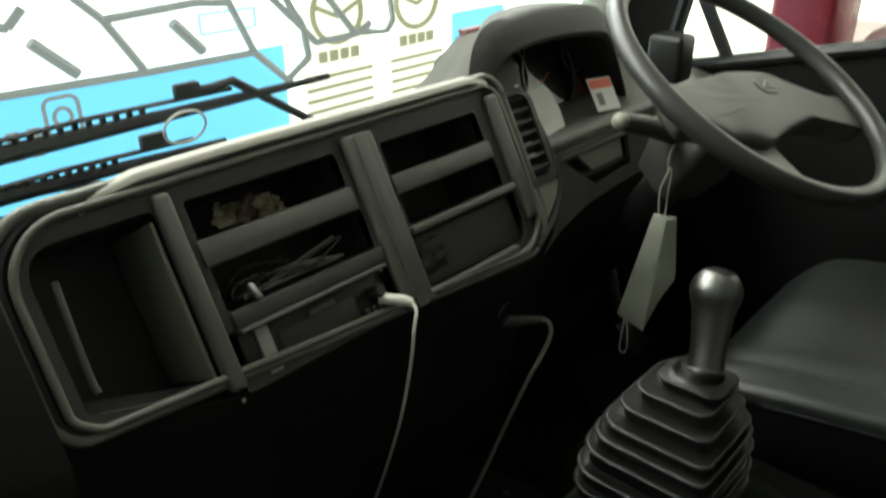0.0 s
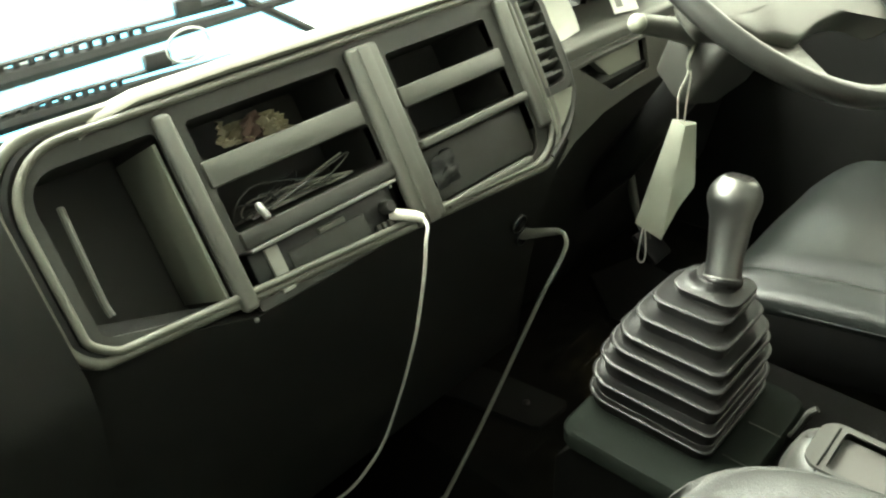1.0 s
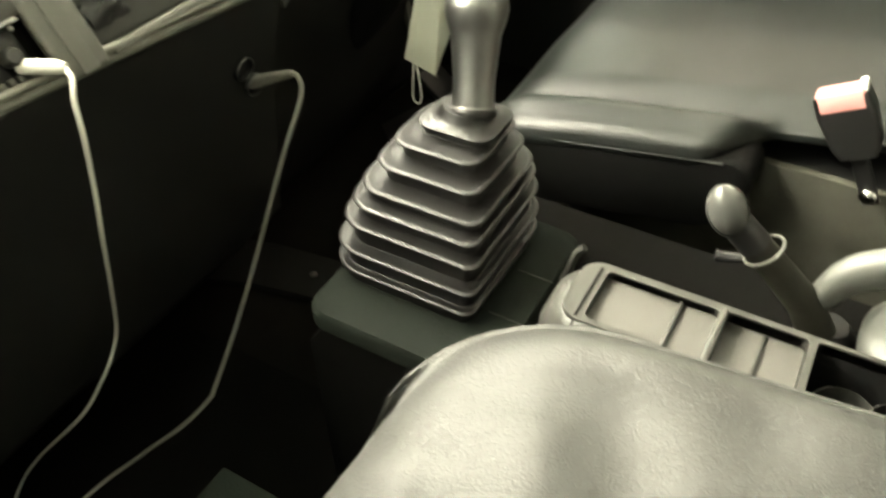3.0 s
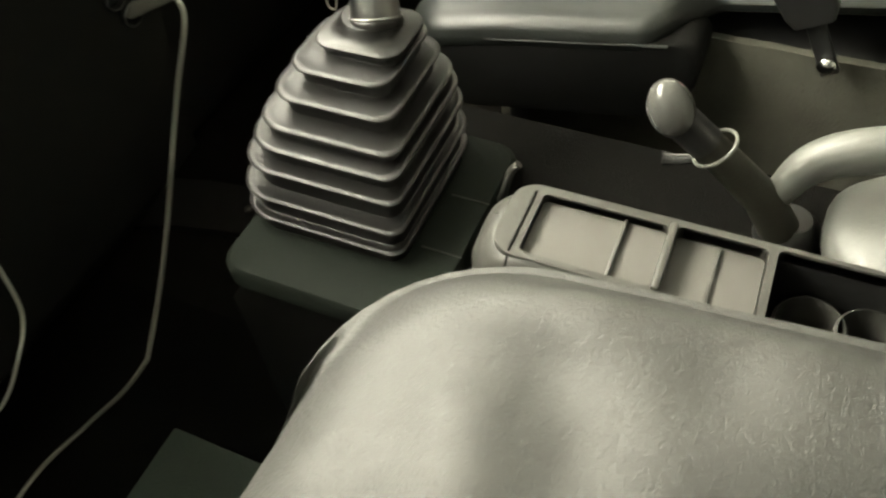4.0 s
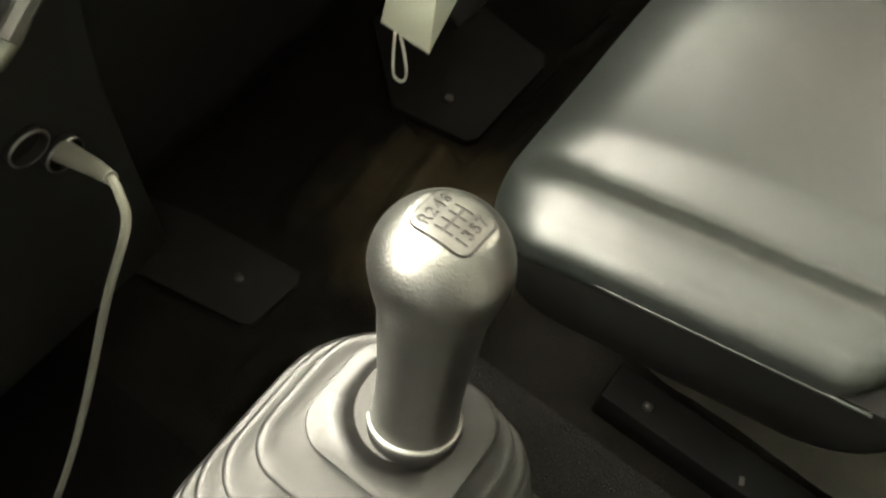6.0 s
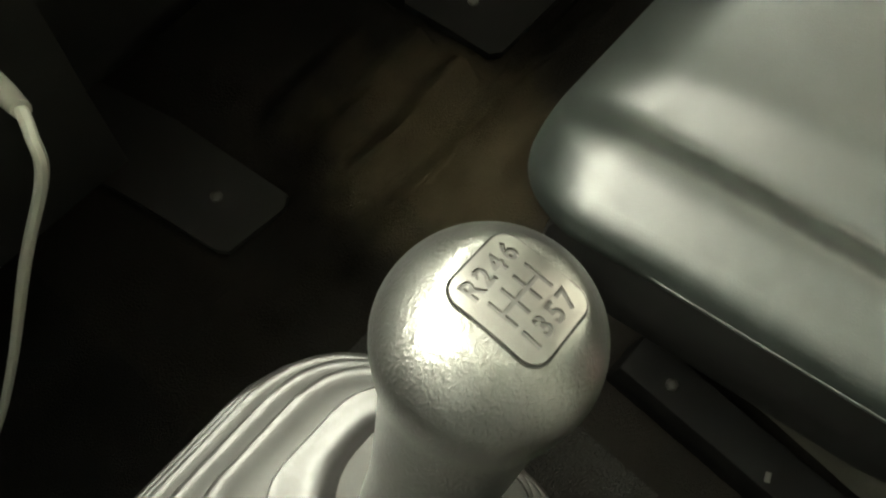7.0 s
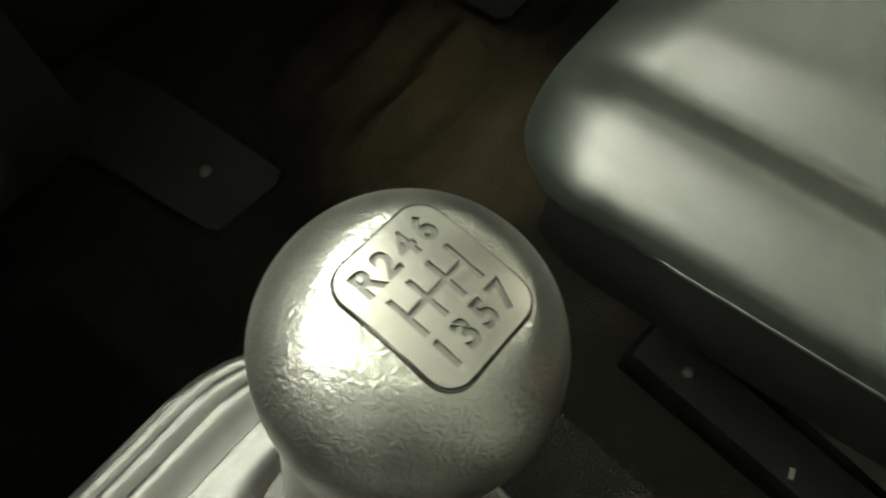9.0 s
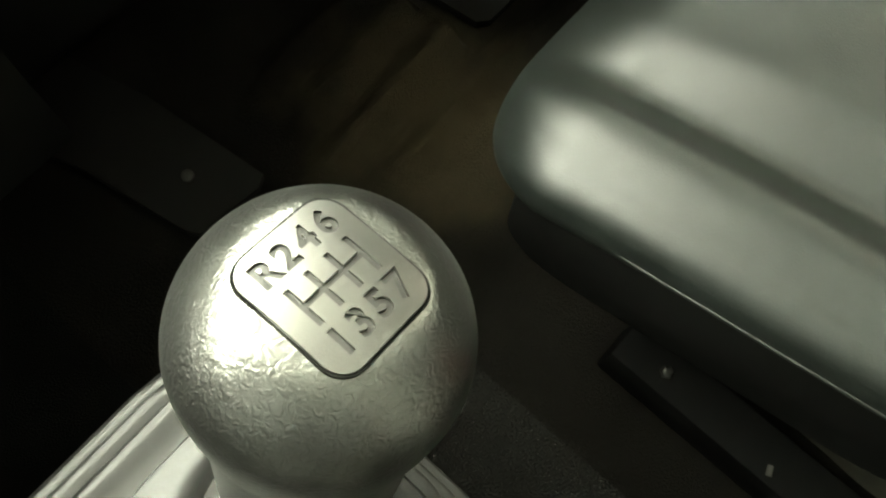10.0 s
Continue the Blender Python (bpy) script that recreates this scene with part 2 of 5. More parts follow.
def sheet(outer, holes, w0, w1):
    """A flat plate with holes in the local xy plane, from w0 to w1 in z."""
    pts, edges = [], []
    for loop in (outer, *holes):
        k, n = len(pts), len(loop)
        pts += [Vector((x, y)) for x, y in loop]
        edges += [(k + i, k + (i + 1) % n) for i in range(n)]
    flat, _, tris, _, _, _ = geometry.delaunay_2d_cdt(pts, edges, [], 0, 1e-7)

    def solid(c):
        """Even and odd crossings of all outlines tell plate from hole."""
        odd = False
        for i, j in edges:
            a, b = pts[i], pts[j]
            if (a.y > c.y) != (b.y > c.y) and c.x < a.x + (c.y - a.y) * (b.x - a.x) / (b.y - a.y):
                odd = not odd
        return odd

    bm = bmesh.new()
    vs = [bm.verts.new((p.x, p.y, w1)) for p in flat]
    for t in tris:
        if solid((flat[t[0]] + flat[t[1]] + flat[t[2]]) / 3):
            bm.faces.new([vs[i] for i in t])
    bmesh.ops.delete(bm, geom=[v for v in bm.verts if not v.link_faces], context="VERTS")
    r = bmesh.ops.extrude_face_region(bm, geom=bm.faces[:])
    for g in r["geom"]:
        if isinstance(g, bmesh.types.BMVert):
            g.co.z = w0
    return bm


def tube(bm, pts, r, n=10, closed=False, cap=True, squash=1.0):
    """A tube along points; r is a number or a function of the way along (0 to 1)."""
    pts = [Vector(p) for p in pts]
    rings, count = [], len(pts)
    ref = None
    for i, p in enumerate(pts):
        a = pts[(i - 1) % count] if closed or i else p
        b = pts[(i + 1) % count] if closed or i < count - 1 else p
        d = (b - a).normalized()
        if ref is None:
            ref = d.orthogonal().normalized()
        ref = (ref - d * ref.dot(d)).normalized()
        s = d.cross(ref)
        rad = r(i / max(1, count - 1)) if callable(r) else r
        rings.append([bm.verts.new(p + (ref * math.cos(2 * math.pi * k / n) + s * math.sin(2 * math.pi * k / n) * squash) * rad) for k in range(n)])
    for i in range(count if closed else count - 1):
        q, s = rings[i], rings[(i + 1) % count]
        off = 0
        if closed and i == count - 1:
            off = min(range(n), key=lambda k: (q[0].co - s[k].co).length)
        for k in range(n):
            bm.faces.new((q[k], q[(k + 1) % n], s[(k + 1 + off) % n], s[(k + off) % n]))
    if cap and not closed:
        bm.faces.new(rings[0][::-1])
        bm.faces.new(rings[-1])
    return bm


def smooth_path(ctrl, n=8):
    """A curve through control points (Catmull-Rom)."""
    c = [Vector(p) for p in ctrl]
    c = [c[0] * 2 - c[1], *c, c[-1] * 2 - c[-2]]
    out = []
    for i in range(1, len(c) - 2):
        for k in range(n):
            t = k / n
            out.append(0.5 * ((2 * c[i]) + (c[i + 1] - c[i - 1]) * t + (2 * c[i - 1] - 5 * c[i] + 4 * c[i + 1] - c[i + 2]) * t * t + (3 * c[i] - c[i - 1] - 3 * c[i + 1] + c[i + 2]) * t ** 3))
    out.append(c[-2])
    return out


def lathe(prof, n=48):
    """A turned solid from (radius, height) pairs."""
    bm = bmesh.new()
    rings = [[bm.verts.new((r * math.cos(2 * math.pi * k / n), r * math.sin(2 * math.pi * k / n), z)) for k in range(n)] for r, z in prof]
    for q, s in zip(rings, rings[1:]):
        for k in range(n):
            bm.faces.new((q[k], q[(k + 1) % n], s[(k + 1) % n], s[k]))
    bm.faces.new(rings[0][::-1])
    bm.faces.new(rings[-1])
    return bm


def prism(prof, x0, x1):
    """A profile in the yz plane drawn out along x."""
    bm = bmesh.new()
    a = [bm.verts.new((x0, y, z)) for y, z in prof]
    b = [bm.verts.new((x1, y, z)) for y, z in prof]
    n = len(prof)
    for i in range(n):
        bm.faces.new((a[i], a[(i + 1) % n], b[(i + 1) % n], b[i]))
    bm.faces.new(a[::-1])
    bm.faces.new(b)
    return bm


def loft(loops, cap=True):
    bm = bmesh.new()
    rings = [[bm.verts.new(p) for p in lp] for lp in loops]
    n = len(rings[0])
    for q, s in zip(rings, rings[1:]):
        for k in range(n):
            bm.faces.new((q[k], q[(k + 1) % n], s[(k + 1) % n], s[k]))
    if cap:
        bm.faces.new(rings[0][::-1])
        bm.faces.new(rings[-1])
    return bm


def text_mesh(word, size, depth, m):
    """A word in the built-in font as a bmesh."""
    cu = bpy.data.curves.new("word", "FONT")
    cu.offset = 0.0003
    cu.body, cu.size, cu.extrude, cu.align_x, cu.align_y, cu.resolution_u = word, size, depth, "CENTER", "CENTER", 4
    ob = new("word", cu)
    me = bpy.data.meshes.new_from_object(ob.evaluated_get(bpy.context.evaluated_depsgraph_get()))
    bpy.data.objects.remove(ob)
    bm = bmesh.new()
    bm.from_mesh(me)
    bm.transform(m)
    return bm

# ---- the cab shell ----
FLOOR_Z = -0.02
ROOF_Z = 1.62
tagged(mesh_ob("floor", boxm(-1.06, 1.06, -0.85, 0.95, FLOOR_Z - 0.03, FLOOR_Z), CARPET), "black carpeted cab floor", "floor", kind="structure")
tagged(mesh_ob("ceiling", boxm(-1.1, 1.1, -0.85, 0.75, ROOF_Z, ROOF_Z + 0.04), TRIM), "pale grey headliner", "ceiling", kind="structure")
tagged(mesh_ob("wall_rear", boxm(-1.1, 1.1, -0.89, -0.85, FLOOR_Z - 0.03, ROOF_Z), REAR), "grey trimmed rear wall of the cab", "wall", kind="structure")
tagged(mesh_ob("wall_front", boxm(-1.06, 1.06, 0.80, 0.84, FLOOR_Z - 0.03, 0.655), BLACK), "dark front bulkhead below the windscreen", "wall", kind="structure")


def side_wall(name, sx, label):
    """A cab side with its window opening, drawn in the yz plane."""
    outer = [(-0.85, -0.05), (0.86, -0.05), (0.86, 0.66), (0.62, ROOF_Z), (-0.85, ROOF_Z)]
    hole = [(-0.42, 0.80), (0.16, 0.755), (0.50, 0.675), (0.64, 0.66), (0.47, 1.45), (-0.42, 1.45)]
    bm = sheet(outer, [hole], 0.0, 0.05)
    bm.transform(Matrix(((0, 0, sx, sx * 1.05), (1, 0, 0, 0), (0, 1, 0, 0), (0, 0, 0, 1))))
    tagged(mesh_ob(name, bm, MATT, smooth=False), label, "door", kind="structure")
    rub = bmesh.new()
    tube(rub, [(sx * 1.05, y, z) for y, z in hole], 0.016, 8, closed=True)
    tagged(mesh_ob("trim", rub, BLACK), "black rubber window seal", "trim", kind="structure")
    g = mesh_ob("window_2" if sx > 0 else "window_3", sheet([(y, z) for y, z in hole], [], 0.0, 0.004), GLASS, smooth=False)
    g.data.transform(Matrix(((0, 0, sx, sx * 1.075), (1, 0, 0, 0), (0, 1, 0, 0), (0, 0, 0, 1))))
    g.visible_shadow = False
    tagged(g, "clear side window glass", "window", kind="structure")


side_wall("door_1", 1, "dark driver's door with window")
side_wall("door_2", -1, "dark passenger door with window")
for sx in (-1, 1):
    p = bmesh.new()
    tube(p, smooth_path([(sx * 1.02, 0.86, 0.62), (sx * 1.02, 0.74, 1.1), (sx * 0.98, 0.62, 1.6)], 6), 0.055, 12, squash=0.8)
    tagged(mesh_ob("trim", p, PILLAR), "pale windscreen pillar trim", "pillar", kind="structure")
ws = mesh_ob("window_1", prism([(0.842, 0.655), (0.847, 0.655), (0.655, ROOF_Z), (0.65, ROOF_Z)], -1.0, 1.0), GLASS, smooth=False)
ws.visible_shadow = False
tagged(ws, "clear raked windscreen glass", "windscreen", kind="structure")

# the raised tunnel that carries the gear lever and the console
tun = prism([(-0.84, FLOOR_Z), (0.17, FLOOR_Z), (0.165, 0.30), (0.14, 0.335), (-0.84, 0.335)], -0.105, 0.20)
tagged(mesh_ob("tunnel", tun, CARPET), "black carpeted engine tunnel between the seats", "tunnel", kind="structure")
tagged(mesh_ob("floor_mat", boxm(-0.62, -0.16, -0.05, 0.33, FLOOR_Z, FLOOR_Z + 0.012, bevel=0.004), MAT_GREEN), "dark green rubber mat on the cab floor", "floor mat")

# ---- the dashboard ----
DO = Vector((0, 0.336, 0.602))
DV = Vector((0, 0.100, 0.186)).normalized()
DN = Vector((0, -DV.z, DV.y))
DM = Matrix(((1, DV.x, DN.x, DO.x), (0, DV.y, DN.y, DO.y), (0, DV.z, DN.z, DO.z), (0, 0, 0, 1)))
dash = thing("dashboard", DM, "dark grey plastic truck dashboard with open shelves", "dashboard")
inv = DM.inverted()


def dpart(name, bm, material, label="", local=True):
    if not local:
        bm.transform(inv)
    return part(name, bm, material, dash, label)


# face with its openings
def risen(loop):
    """The dashboard's lower edge climbs towards its outer end."""
    return [(x, y + 0.32 * max(0.0, -(x + 0.385)) * max(0.0, 1 - max(0.0, y) / 0.12)) for x, y in loop]


outer = risen(rounded(-0.535, 0.125, 0.0, 0.226, (0.02, 0.055, 0.022, 0.060), 8))
H_LEFT = risen(rounded(-0.522, -0.398, 0.016, 0.205, (0.006, 0.03, 0.012, 0.006)))
H_MID_TOP = rounded(-0.366, -0.172, 0.163, 0.205, 0.006)
H_MID_LOW = rounded(-0.366, -0.165, 0.086, 0.135, 0.005)
H_RADIO = rounded(-0.378, -0.160, 0.004, 0.067, 0.005)
H_R_TOP = rounded(-0.103, 0.075, 0.158, 0.200, 0.005)
H_R_LOW = rounded(-0.103, 0.080, 0.092, 0.133, 0.005)
H_ASH = rounded(-0.108, 0.092, 0.006, 0.082, (0.006, 0.006, 0.006, 0.035))
dpart("face", sheet(outer, [H_LEFT, H_MID_TOP, H_MID_LOW, H_RADIO, H_R_TOP, H_R_LOW, H_ASH], -0.012, 0.0), DASH_DARK)


def pocket(hole, depth, material=POCKET, label=""):
    """An open box behind an opening."""
    c = Vector((sum(p[0] for p in hole) / len(hole), sum(p[1] for p in hole) / len(hole)))
    loops = [[(x, y, -0.001) for x, y in hole], [(x, y, -depth) for x, y in hole]]
    bm = loft(loops, cap=False)
    back = [bm.verts.new((c.x + (x - c.x) * 1.02, c.y + (y - c.y) * 1.02, -depth)) for x, y in hole]
    bm.faces.new(back)
    return dpart("pocket", bm, material, label)


pocket(H_LEFT, 0.125)
pocket(H_MID_TOP, 0.11)
pocket(H_MID_LOW, 0.11)
pocket(H_RADIO, 0.09)
pocket(H_R_TOP, 0.11)
pocket(H_R_LOW, 0.11)
pocket(H_ASH, 0.03)
dpart("grab_strip", tube(bmesh.new(), smooth_path([(-0.500, 0.172, -0.012), (-0.503, 0.15, -0.006), (-0.506, 0.085, -0.006), (-0.505, 0.068, -0.005)], 5), 0.0035, 8), DASH_RIM, "narrow raised strip")
dpart("side_panel", boxm(-0.403, -0.3985, 0.032, 0.195, -0.118, -0.006, bevel=0.001), DASH_PALE, "pale grey inner panel")
dpart("shelf", boxm(-0.370, -0.168, 0.135, 0.163, -0.012, 0.004, bevel=0.003), DASH)
dpart("shelf", boxm(-0.366, -0.158, 0.067, 0.086, -0.05, 0.006, bevel=0.003), DASH_DARK)
dpart("shelf", boxm(-0.107, 0.080, 0.133, 0.158, -0.012, 0.004, bevel=0.003), DASH)
dpart("shelf", boxm(-0.108, 0.095, 0.081, 0.092, -0.012, 0.009, bevel=0.003), DASH)
dpart("ashtray_front", boxm(-0.104, 0.088, 0.012, 0.079, -0.018, -0.008, bevel=0.004), DASH_DARK, "closed dark drawer front")
dpart("ashtray_lip", boxm(-0.106, 0.060, 0.002, 0.012, -0.006, 0.008, bevel=0.003), DASH)
# raised uprights between the sections
for u0, u1 in ((-0.397, -0.378), (-0.160, -0.113)):
    bm = boxm(u0, u1, 0.012 if u0 < -0.3 else 0.0, 0.218, -0.004, 0.010, bevel=0.006, seg=3)
    dpart("upright", bm, DASH)
bm = boxm(-0.146, -0.128, 0.0, 0.216, 0.009, 0.013, bevel=0.002)
dpart("upright", bm, DASH)
dpart("upright", boxm(0.098, 0.122, 0.036, 0.216, -0.004, 0.010, bevel=0.006, seg=3), DASH)


def rim_path(inset, lift):
    pts = rounded(-0.540 + inset, 0.130 - inset, -0.006 + (inset if inset > 0 else 0.45 * inset), (0.232 - 0.75 * inset), (0.03, 0.06, 0.024, 0.065), 8)
    return [(x, y - 0.02 * max(0, -(x + 0.30)) if y > 0.1 else y, lift) for x, y in risen(pts)]


# Both rims carry their lit look in a paler plastic colour.
dpart("rim", tube(bmesh.new(), rim_path(0.003, 0.004), 0.0042, 10, closed=True), DASH_EDGE, "grey raised rim with windscreen light in its colour")
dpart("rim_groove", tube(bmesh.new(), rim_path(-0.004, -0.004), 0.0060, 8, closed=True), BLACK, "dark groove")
dpart("rim", tube(bmesh.new(), rim_path(-0.013, -0.002), 0.0062, 10, closed=True), DASH_EDGE, "grey outer rim with windscreen light in its colour")
# ledge along the top edge, in front of the windscreen; its paleness is painted sunlight
tl = prism([(0.440, 0.815), (0.443, 0.8205), (0.447, 0.8220), (0.456, 0.8215), (0.459, 0.812), (0.45, 0.805)], -0.475, 0.115)
for cut in (-0.44, -0.40, -0.30, 0.08):
    bmesh.ops.bisect_plane(tl, geom=tl.verts[:] + tl.edges[:] + tl.faces[:], plane_co=(cut, 0, 0), plane_no=(1, 0, 0))
for v in tl.verts:
    v.co.z -= 0.018 * max(0, -(v.co.x + 0.30)) + 4.0 * max(0, -(v.co.x + 0.40)) ** 2 + 8.0 * max(0, v.co.x - 0.08) ** 2
dpart("top_ledge", tl, LEDGE, "top ledge with sunlight put into its pale colour", local=False)
# top, lower panel and ends
dpart("top", prism([(0.450, 0.812), (0.62, 0.735), (0.80, 0.655), (0.80, 0.625), (0.60, 0.69), (0.45, 0.78)], -1.04, 0.12), DASH, local=False)
dpart("top", prism([(0.50, 0.640), (0.56, 0.655), (0.80, 0.650), (0.80, 0.62), (0.52, 0.61)], 0.12, 1.04), DASH_RIM, "grey dashboard top", local=False)
LOW_SECTION = [(0.338, 0.604), (0.362, 0.54), (0.382, 0.48), (0.405, 0.36), (0.43, 0.2), (0.62, -0.02), (0.64, -0.02), (0.46, 0.21), (0.44, 0.36), (0.41, 0.5), (0.37, 0.61)]
low = prism(LOW_SECTION, -1.04, 0.15)
for cut in (-0.56, -0.385):
    bmesh.ops.bisect_plane(low, geom=low.verts[:] + low.edges[:] + low.faces[:], plane_co=(cut, 0, 0), plane_no=(1, 0, 0))
for v in low.verts:
    if v.co.z > 0.58:
        lift = 0.32 * min(0.175, max(0.0, -(v.co.x + 0.385)))
        v.co += DV * lift
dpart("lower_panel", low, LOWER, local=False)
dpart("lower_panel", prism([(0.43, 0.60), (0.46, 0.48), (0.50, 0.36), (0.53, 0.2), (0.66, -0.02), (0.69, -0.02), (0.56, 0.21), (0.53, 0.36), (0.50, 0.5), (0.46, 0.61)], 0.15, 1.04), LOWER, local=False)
dpart("panel_seam", tube(bmesh.new(), smooth_path([(-0.650, 0.341, 0.672), (-0.616, 0.350, 0.636), (-0.600, 0.362, 0.582)], 5), 0.0010, 6), DASH_EDGE, "thin pale panel edge", local=False)
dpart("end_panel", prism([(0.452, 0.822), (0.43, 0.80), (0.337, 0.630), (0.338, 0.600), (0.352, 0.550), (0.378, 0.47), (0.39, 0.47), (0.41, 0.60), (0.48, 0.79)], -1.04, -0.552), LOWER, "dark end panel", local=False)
dpart("end_panel", prism([(0.50, 0.648), (0.455, 0.640), (0.43, 0.60), (0.47, 0.595), (0.51, 0.61)], 0.64, 1.04), DASH_DARK, "dark end panel", local=False)
# air outlet with slats
vent = dpart("air_outlet", sheet(rounded(0.128, 0.198, 0.070, 0.216, (0.03, 0.006, 0.006, 0.02)), [rounded(0.137, 0.188, 0.082, 0.205, (0.018, 0.004, 0.004, 0.014))], -0.016, 0.004), DASH_DARK, "dark air outlet")
part("backing", boxm(0.133, 0.193, 0.078, 0.208, -0.05, -0.045), BLACK, vent)
for i in range(7):
    bm = boxm(-0.026, 0.026, -0.0025, 0.0025, -0.010, 0.010, bevel=0.001)
    bm.transform(Matrix.Translation((0.1625, 0.091 + 0.0172 * i, -0.008)) @ Matrix.Rotation(radians(-35), 4, "X"))
    part("slat", bm, DASH_DARK, vent)
tri = sheet([(0.127, 0.016), (0.150, 0.028), (0.178, 0.048), (0.194, 0.069), (0.16, 0.071), (0.129, 0.071)], [], -0.012, 0.002)
dpart("filler", tri, DASH_PALE, "pale grey filler panel")
bm = tube(bmesh.new(), smooth_path([(0.10, -0.006, 0), (0.15, 0.016, -0.002), (0.184, 0.042, -0.004), (0.203, 0.070, -0.006), (0.209, 0.11, -0.008), (0.205, 0.15, -0.008), (0.192, 0.195, -0.006), (0.180, 0.215, -0.004)], 6), 0.0065, 8)
dpart("side_rim", bm, DASH_DARK)

# instrument hood, cluster and binnacle
# the hood is an arch with a thick padded lip, drawn forward over the dials
ARCH = [(0.185, 0.640), (0.186, 0.740), (0.189, 0.800), (0.200, 0.838), (0.232, 0.864), (0.319, 0.874), (0.431, 0.870), (0.535, 0.856), (0.568, 0.832), (0.592, 0.795), (0.622, 0.742), (0.650, 0.690), (0.668, 0.640)]
arch = [Vector((p.x, 0, p.z)) for p in smooth_path([(x, 0, z) for x, z in ARCH], 4)]
hc = Vector((0.42, 0, 0.68))
loops = []
for y, left, kz in ((0.72, 0.42, 0.72), (0.68, 0.375, 0.82), (0.64, 0.325, 0.90), (0.60, 0.272, 0.955), (0.565, 0.225, 0.985)):
    k = (0.668 - left) / 0.483
    loops.append([(0.668 + (p.x - 0.668) * k, y, hc.z + (p.z - hc.z) * (kz if p.z > hc.z else 1)) for p in arch])
for y, k, kz in ((0.537, 0.995, 0.995), (0.522, 0.965, 0.95), (0.512, 0.92, 0.86), (0.506, 0.885, 0.77), (0.512, 0.865, 0.725), (0.54, 0.86, 0.71), (0.66, 0.80, 0.64)):
    loops.append([(hc.x + (p.x - hc.x) * k, y, hc.z + (p.z - hc.z) * (kz if p.z > hc.z else 1)) for p in arch])
dpart("instrument_hood", loft(loops, cap=False), DASH_DARK, "dark instrument hood", local=False)
# Dial face tinted red in place of a reflection in the instruments.
dpart("instrument_panel", prism([(0.585, 0.660), (0.60, 0.660), (0.66, 0.83), (0.645, 0.83)], 0.305, 0.63), GAUGE_RED, "dial face with a red reflection put into its colour", local=False)
GM = Matrix.Translation((0, 0.600, 0.700)) @ Matrix.Rotation(radians(70.5), 4, "X")
for cx, cy, r in ((0.372, 0.045, 0.055), (0.490, 0.026, 0.078), (0.575, 0.05, 0.032)):
    bm = lathe([(r, -0.004), (r, 0.014), (r * 0.95, 0.016), (r * 0.91, 0.004), (0.001, 0.003)], 40)
    bm.transform(GM @ Matrix.Translation((cx, cy, 0)))
    g_ = dpart("gauge", bm, BLACK, local=False)
    bm = tube(bmesh.new(), [(r * math.cos(k_ * math.pi / 20), r * math.sin(k_ * math.pi / 20), 0.015) for k_ in range(40)], 0.0018, 6, closed=True)
    bm.transform(inv @ GM @ Matrix.Translation((cx, cy, 0)))
    part("bezel", bm, STEEL, g_, "thin bright bezel")
    bm = boxm(-0.0015, 0.0015, -0.01, r * 0.7, 0.006, 0.008)
    bm.transform(inv @ GM @ Matrix.Translation((cx, cy, 0)) @ Matrix.Rotation(radians(120), 4, "Z"))
    part("needle", bm, PAPER_RED, g_, "red needle")
dpart("instrument_glass", prism([(0.576, 0.676), (0.579, 0.676), (0.634, 0.820), (0.631, 0.820)], 0.31, 0.62), GLASS, "clear instrument glass", local=False)
dpart("ledge", prism([(0.448, 0.676), (0.456, 0.680), (0.60, 0.672), (0.60, 0.65), (0.462, 0.640), (0.446, 0.648), (0.444, 0.668)], 0.205, 0.66), DASH, local=False)
dpart("ledge_lip", prism([(0.444, 0.650), (0.438, 0.646), (0.438, 0.640), (0.444, 0.636), (0.452, 0.640)], 0.205, 0.66), DASH_RIM, "grey lip under the ledge", local=False)
kp = sheet([(0.203, 0.500), (0.275, 0.532), (0.36, 0.552), (0.46, 0.560), (0.62, 0.565), (0.62, 0.655), (0.203, 0.655)], [[(0.314, 0.640), (0.320, 0.648), (0.335, 0.650), (0.52, 0.650), (0.52, 0.586), (0.410, 0.580), (0.398, 0.581), (0.388, 0.588)]], -0.008, 0.0)
KM = Matrix(((1, 0, 0, 0), (0, 0.25, -0.97, 0.277), (0, 0.97, 0.25, 0.02), (0, 0, 0, 1)))
kp.transform(KM)
dpart("knee_panel", kp, DASH_RIM, local=False)
bm = boxm(0.305, 0.53, 0.570, 0.654, -0.04, -0.030)
bm.transform(KM)
dpart("recess", bm, BLACK, local=False)
bm = sheet([(0.368, 0.640), (0.374, 0.645), (0.51, 0.645), (0.51, 0.598), (0.425, 0.594), (0.415, 0.598)], [], -0.024, -0.010)
bm.transform(KM)
dpart("switch_blank", bm, DASH_PALE, "grey switch blank", local=False)
# An added piece for the hood's lit rear side, coloured paler than the hood.
cw = [[(x, y, z) for y, z in ((0.50, 0.68), (0.515, zt - 0.06), (0.545, zt - 0.02), (0.59, zt), (0.65, zt - 0.02), (0.74, 0.66))] for x, zt in ((0.06, 0.715), (0.11, 0.735), (0.16, 0.757), (0.22, 0.790), (0.26, 0.822), (0.29, 0.840))]
dpart("cowl", loft(cw), COWL, "rear side of the hood with windscreen light in its paler colour", local=False)

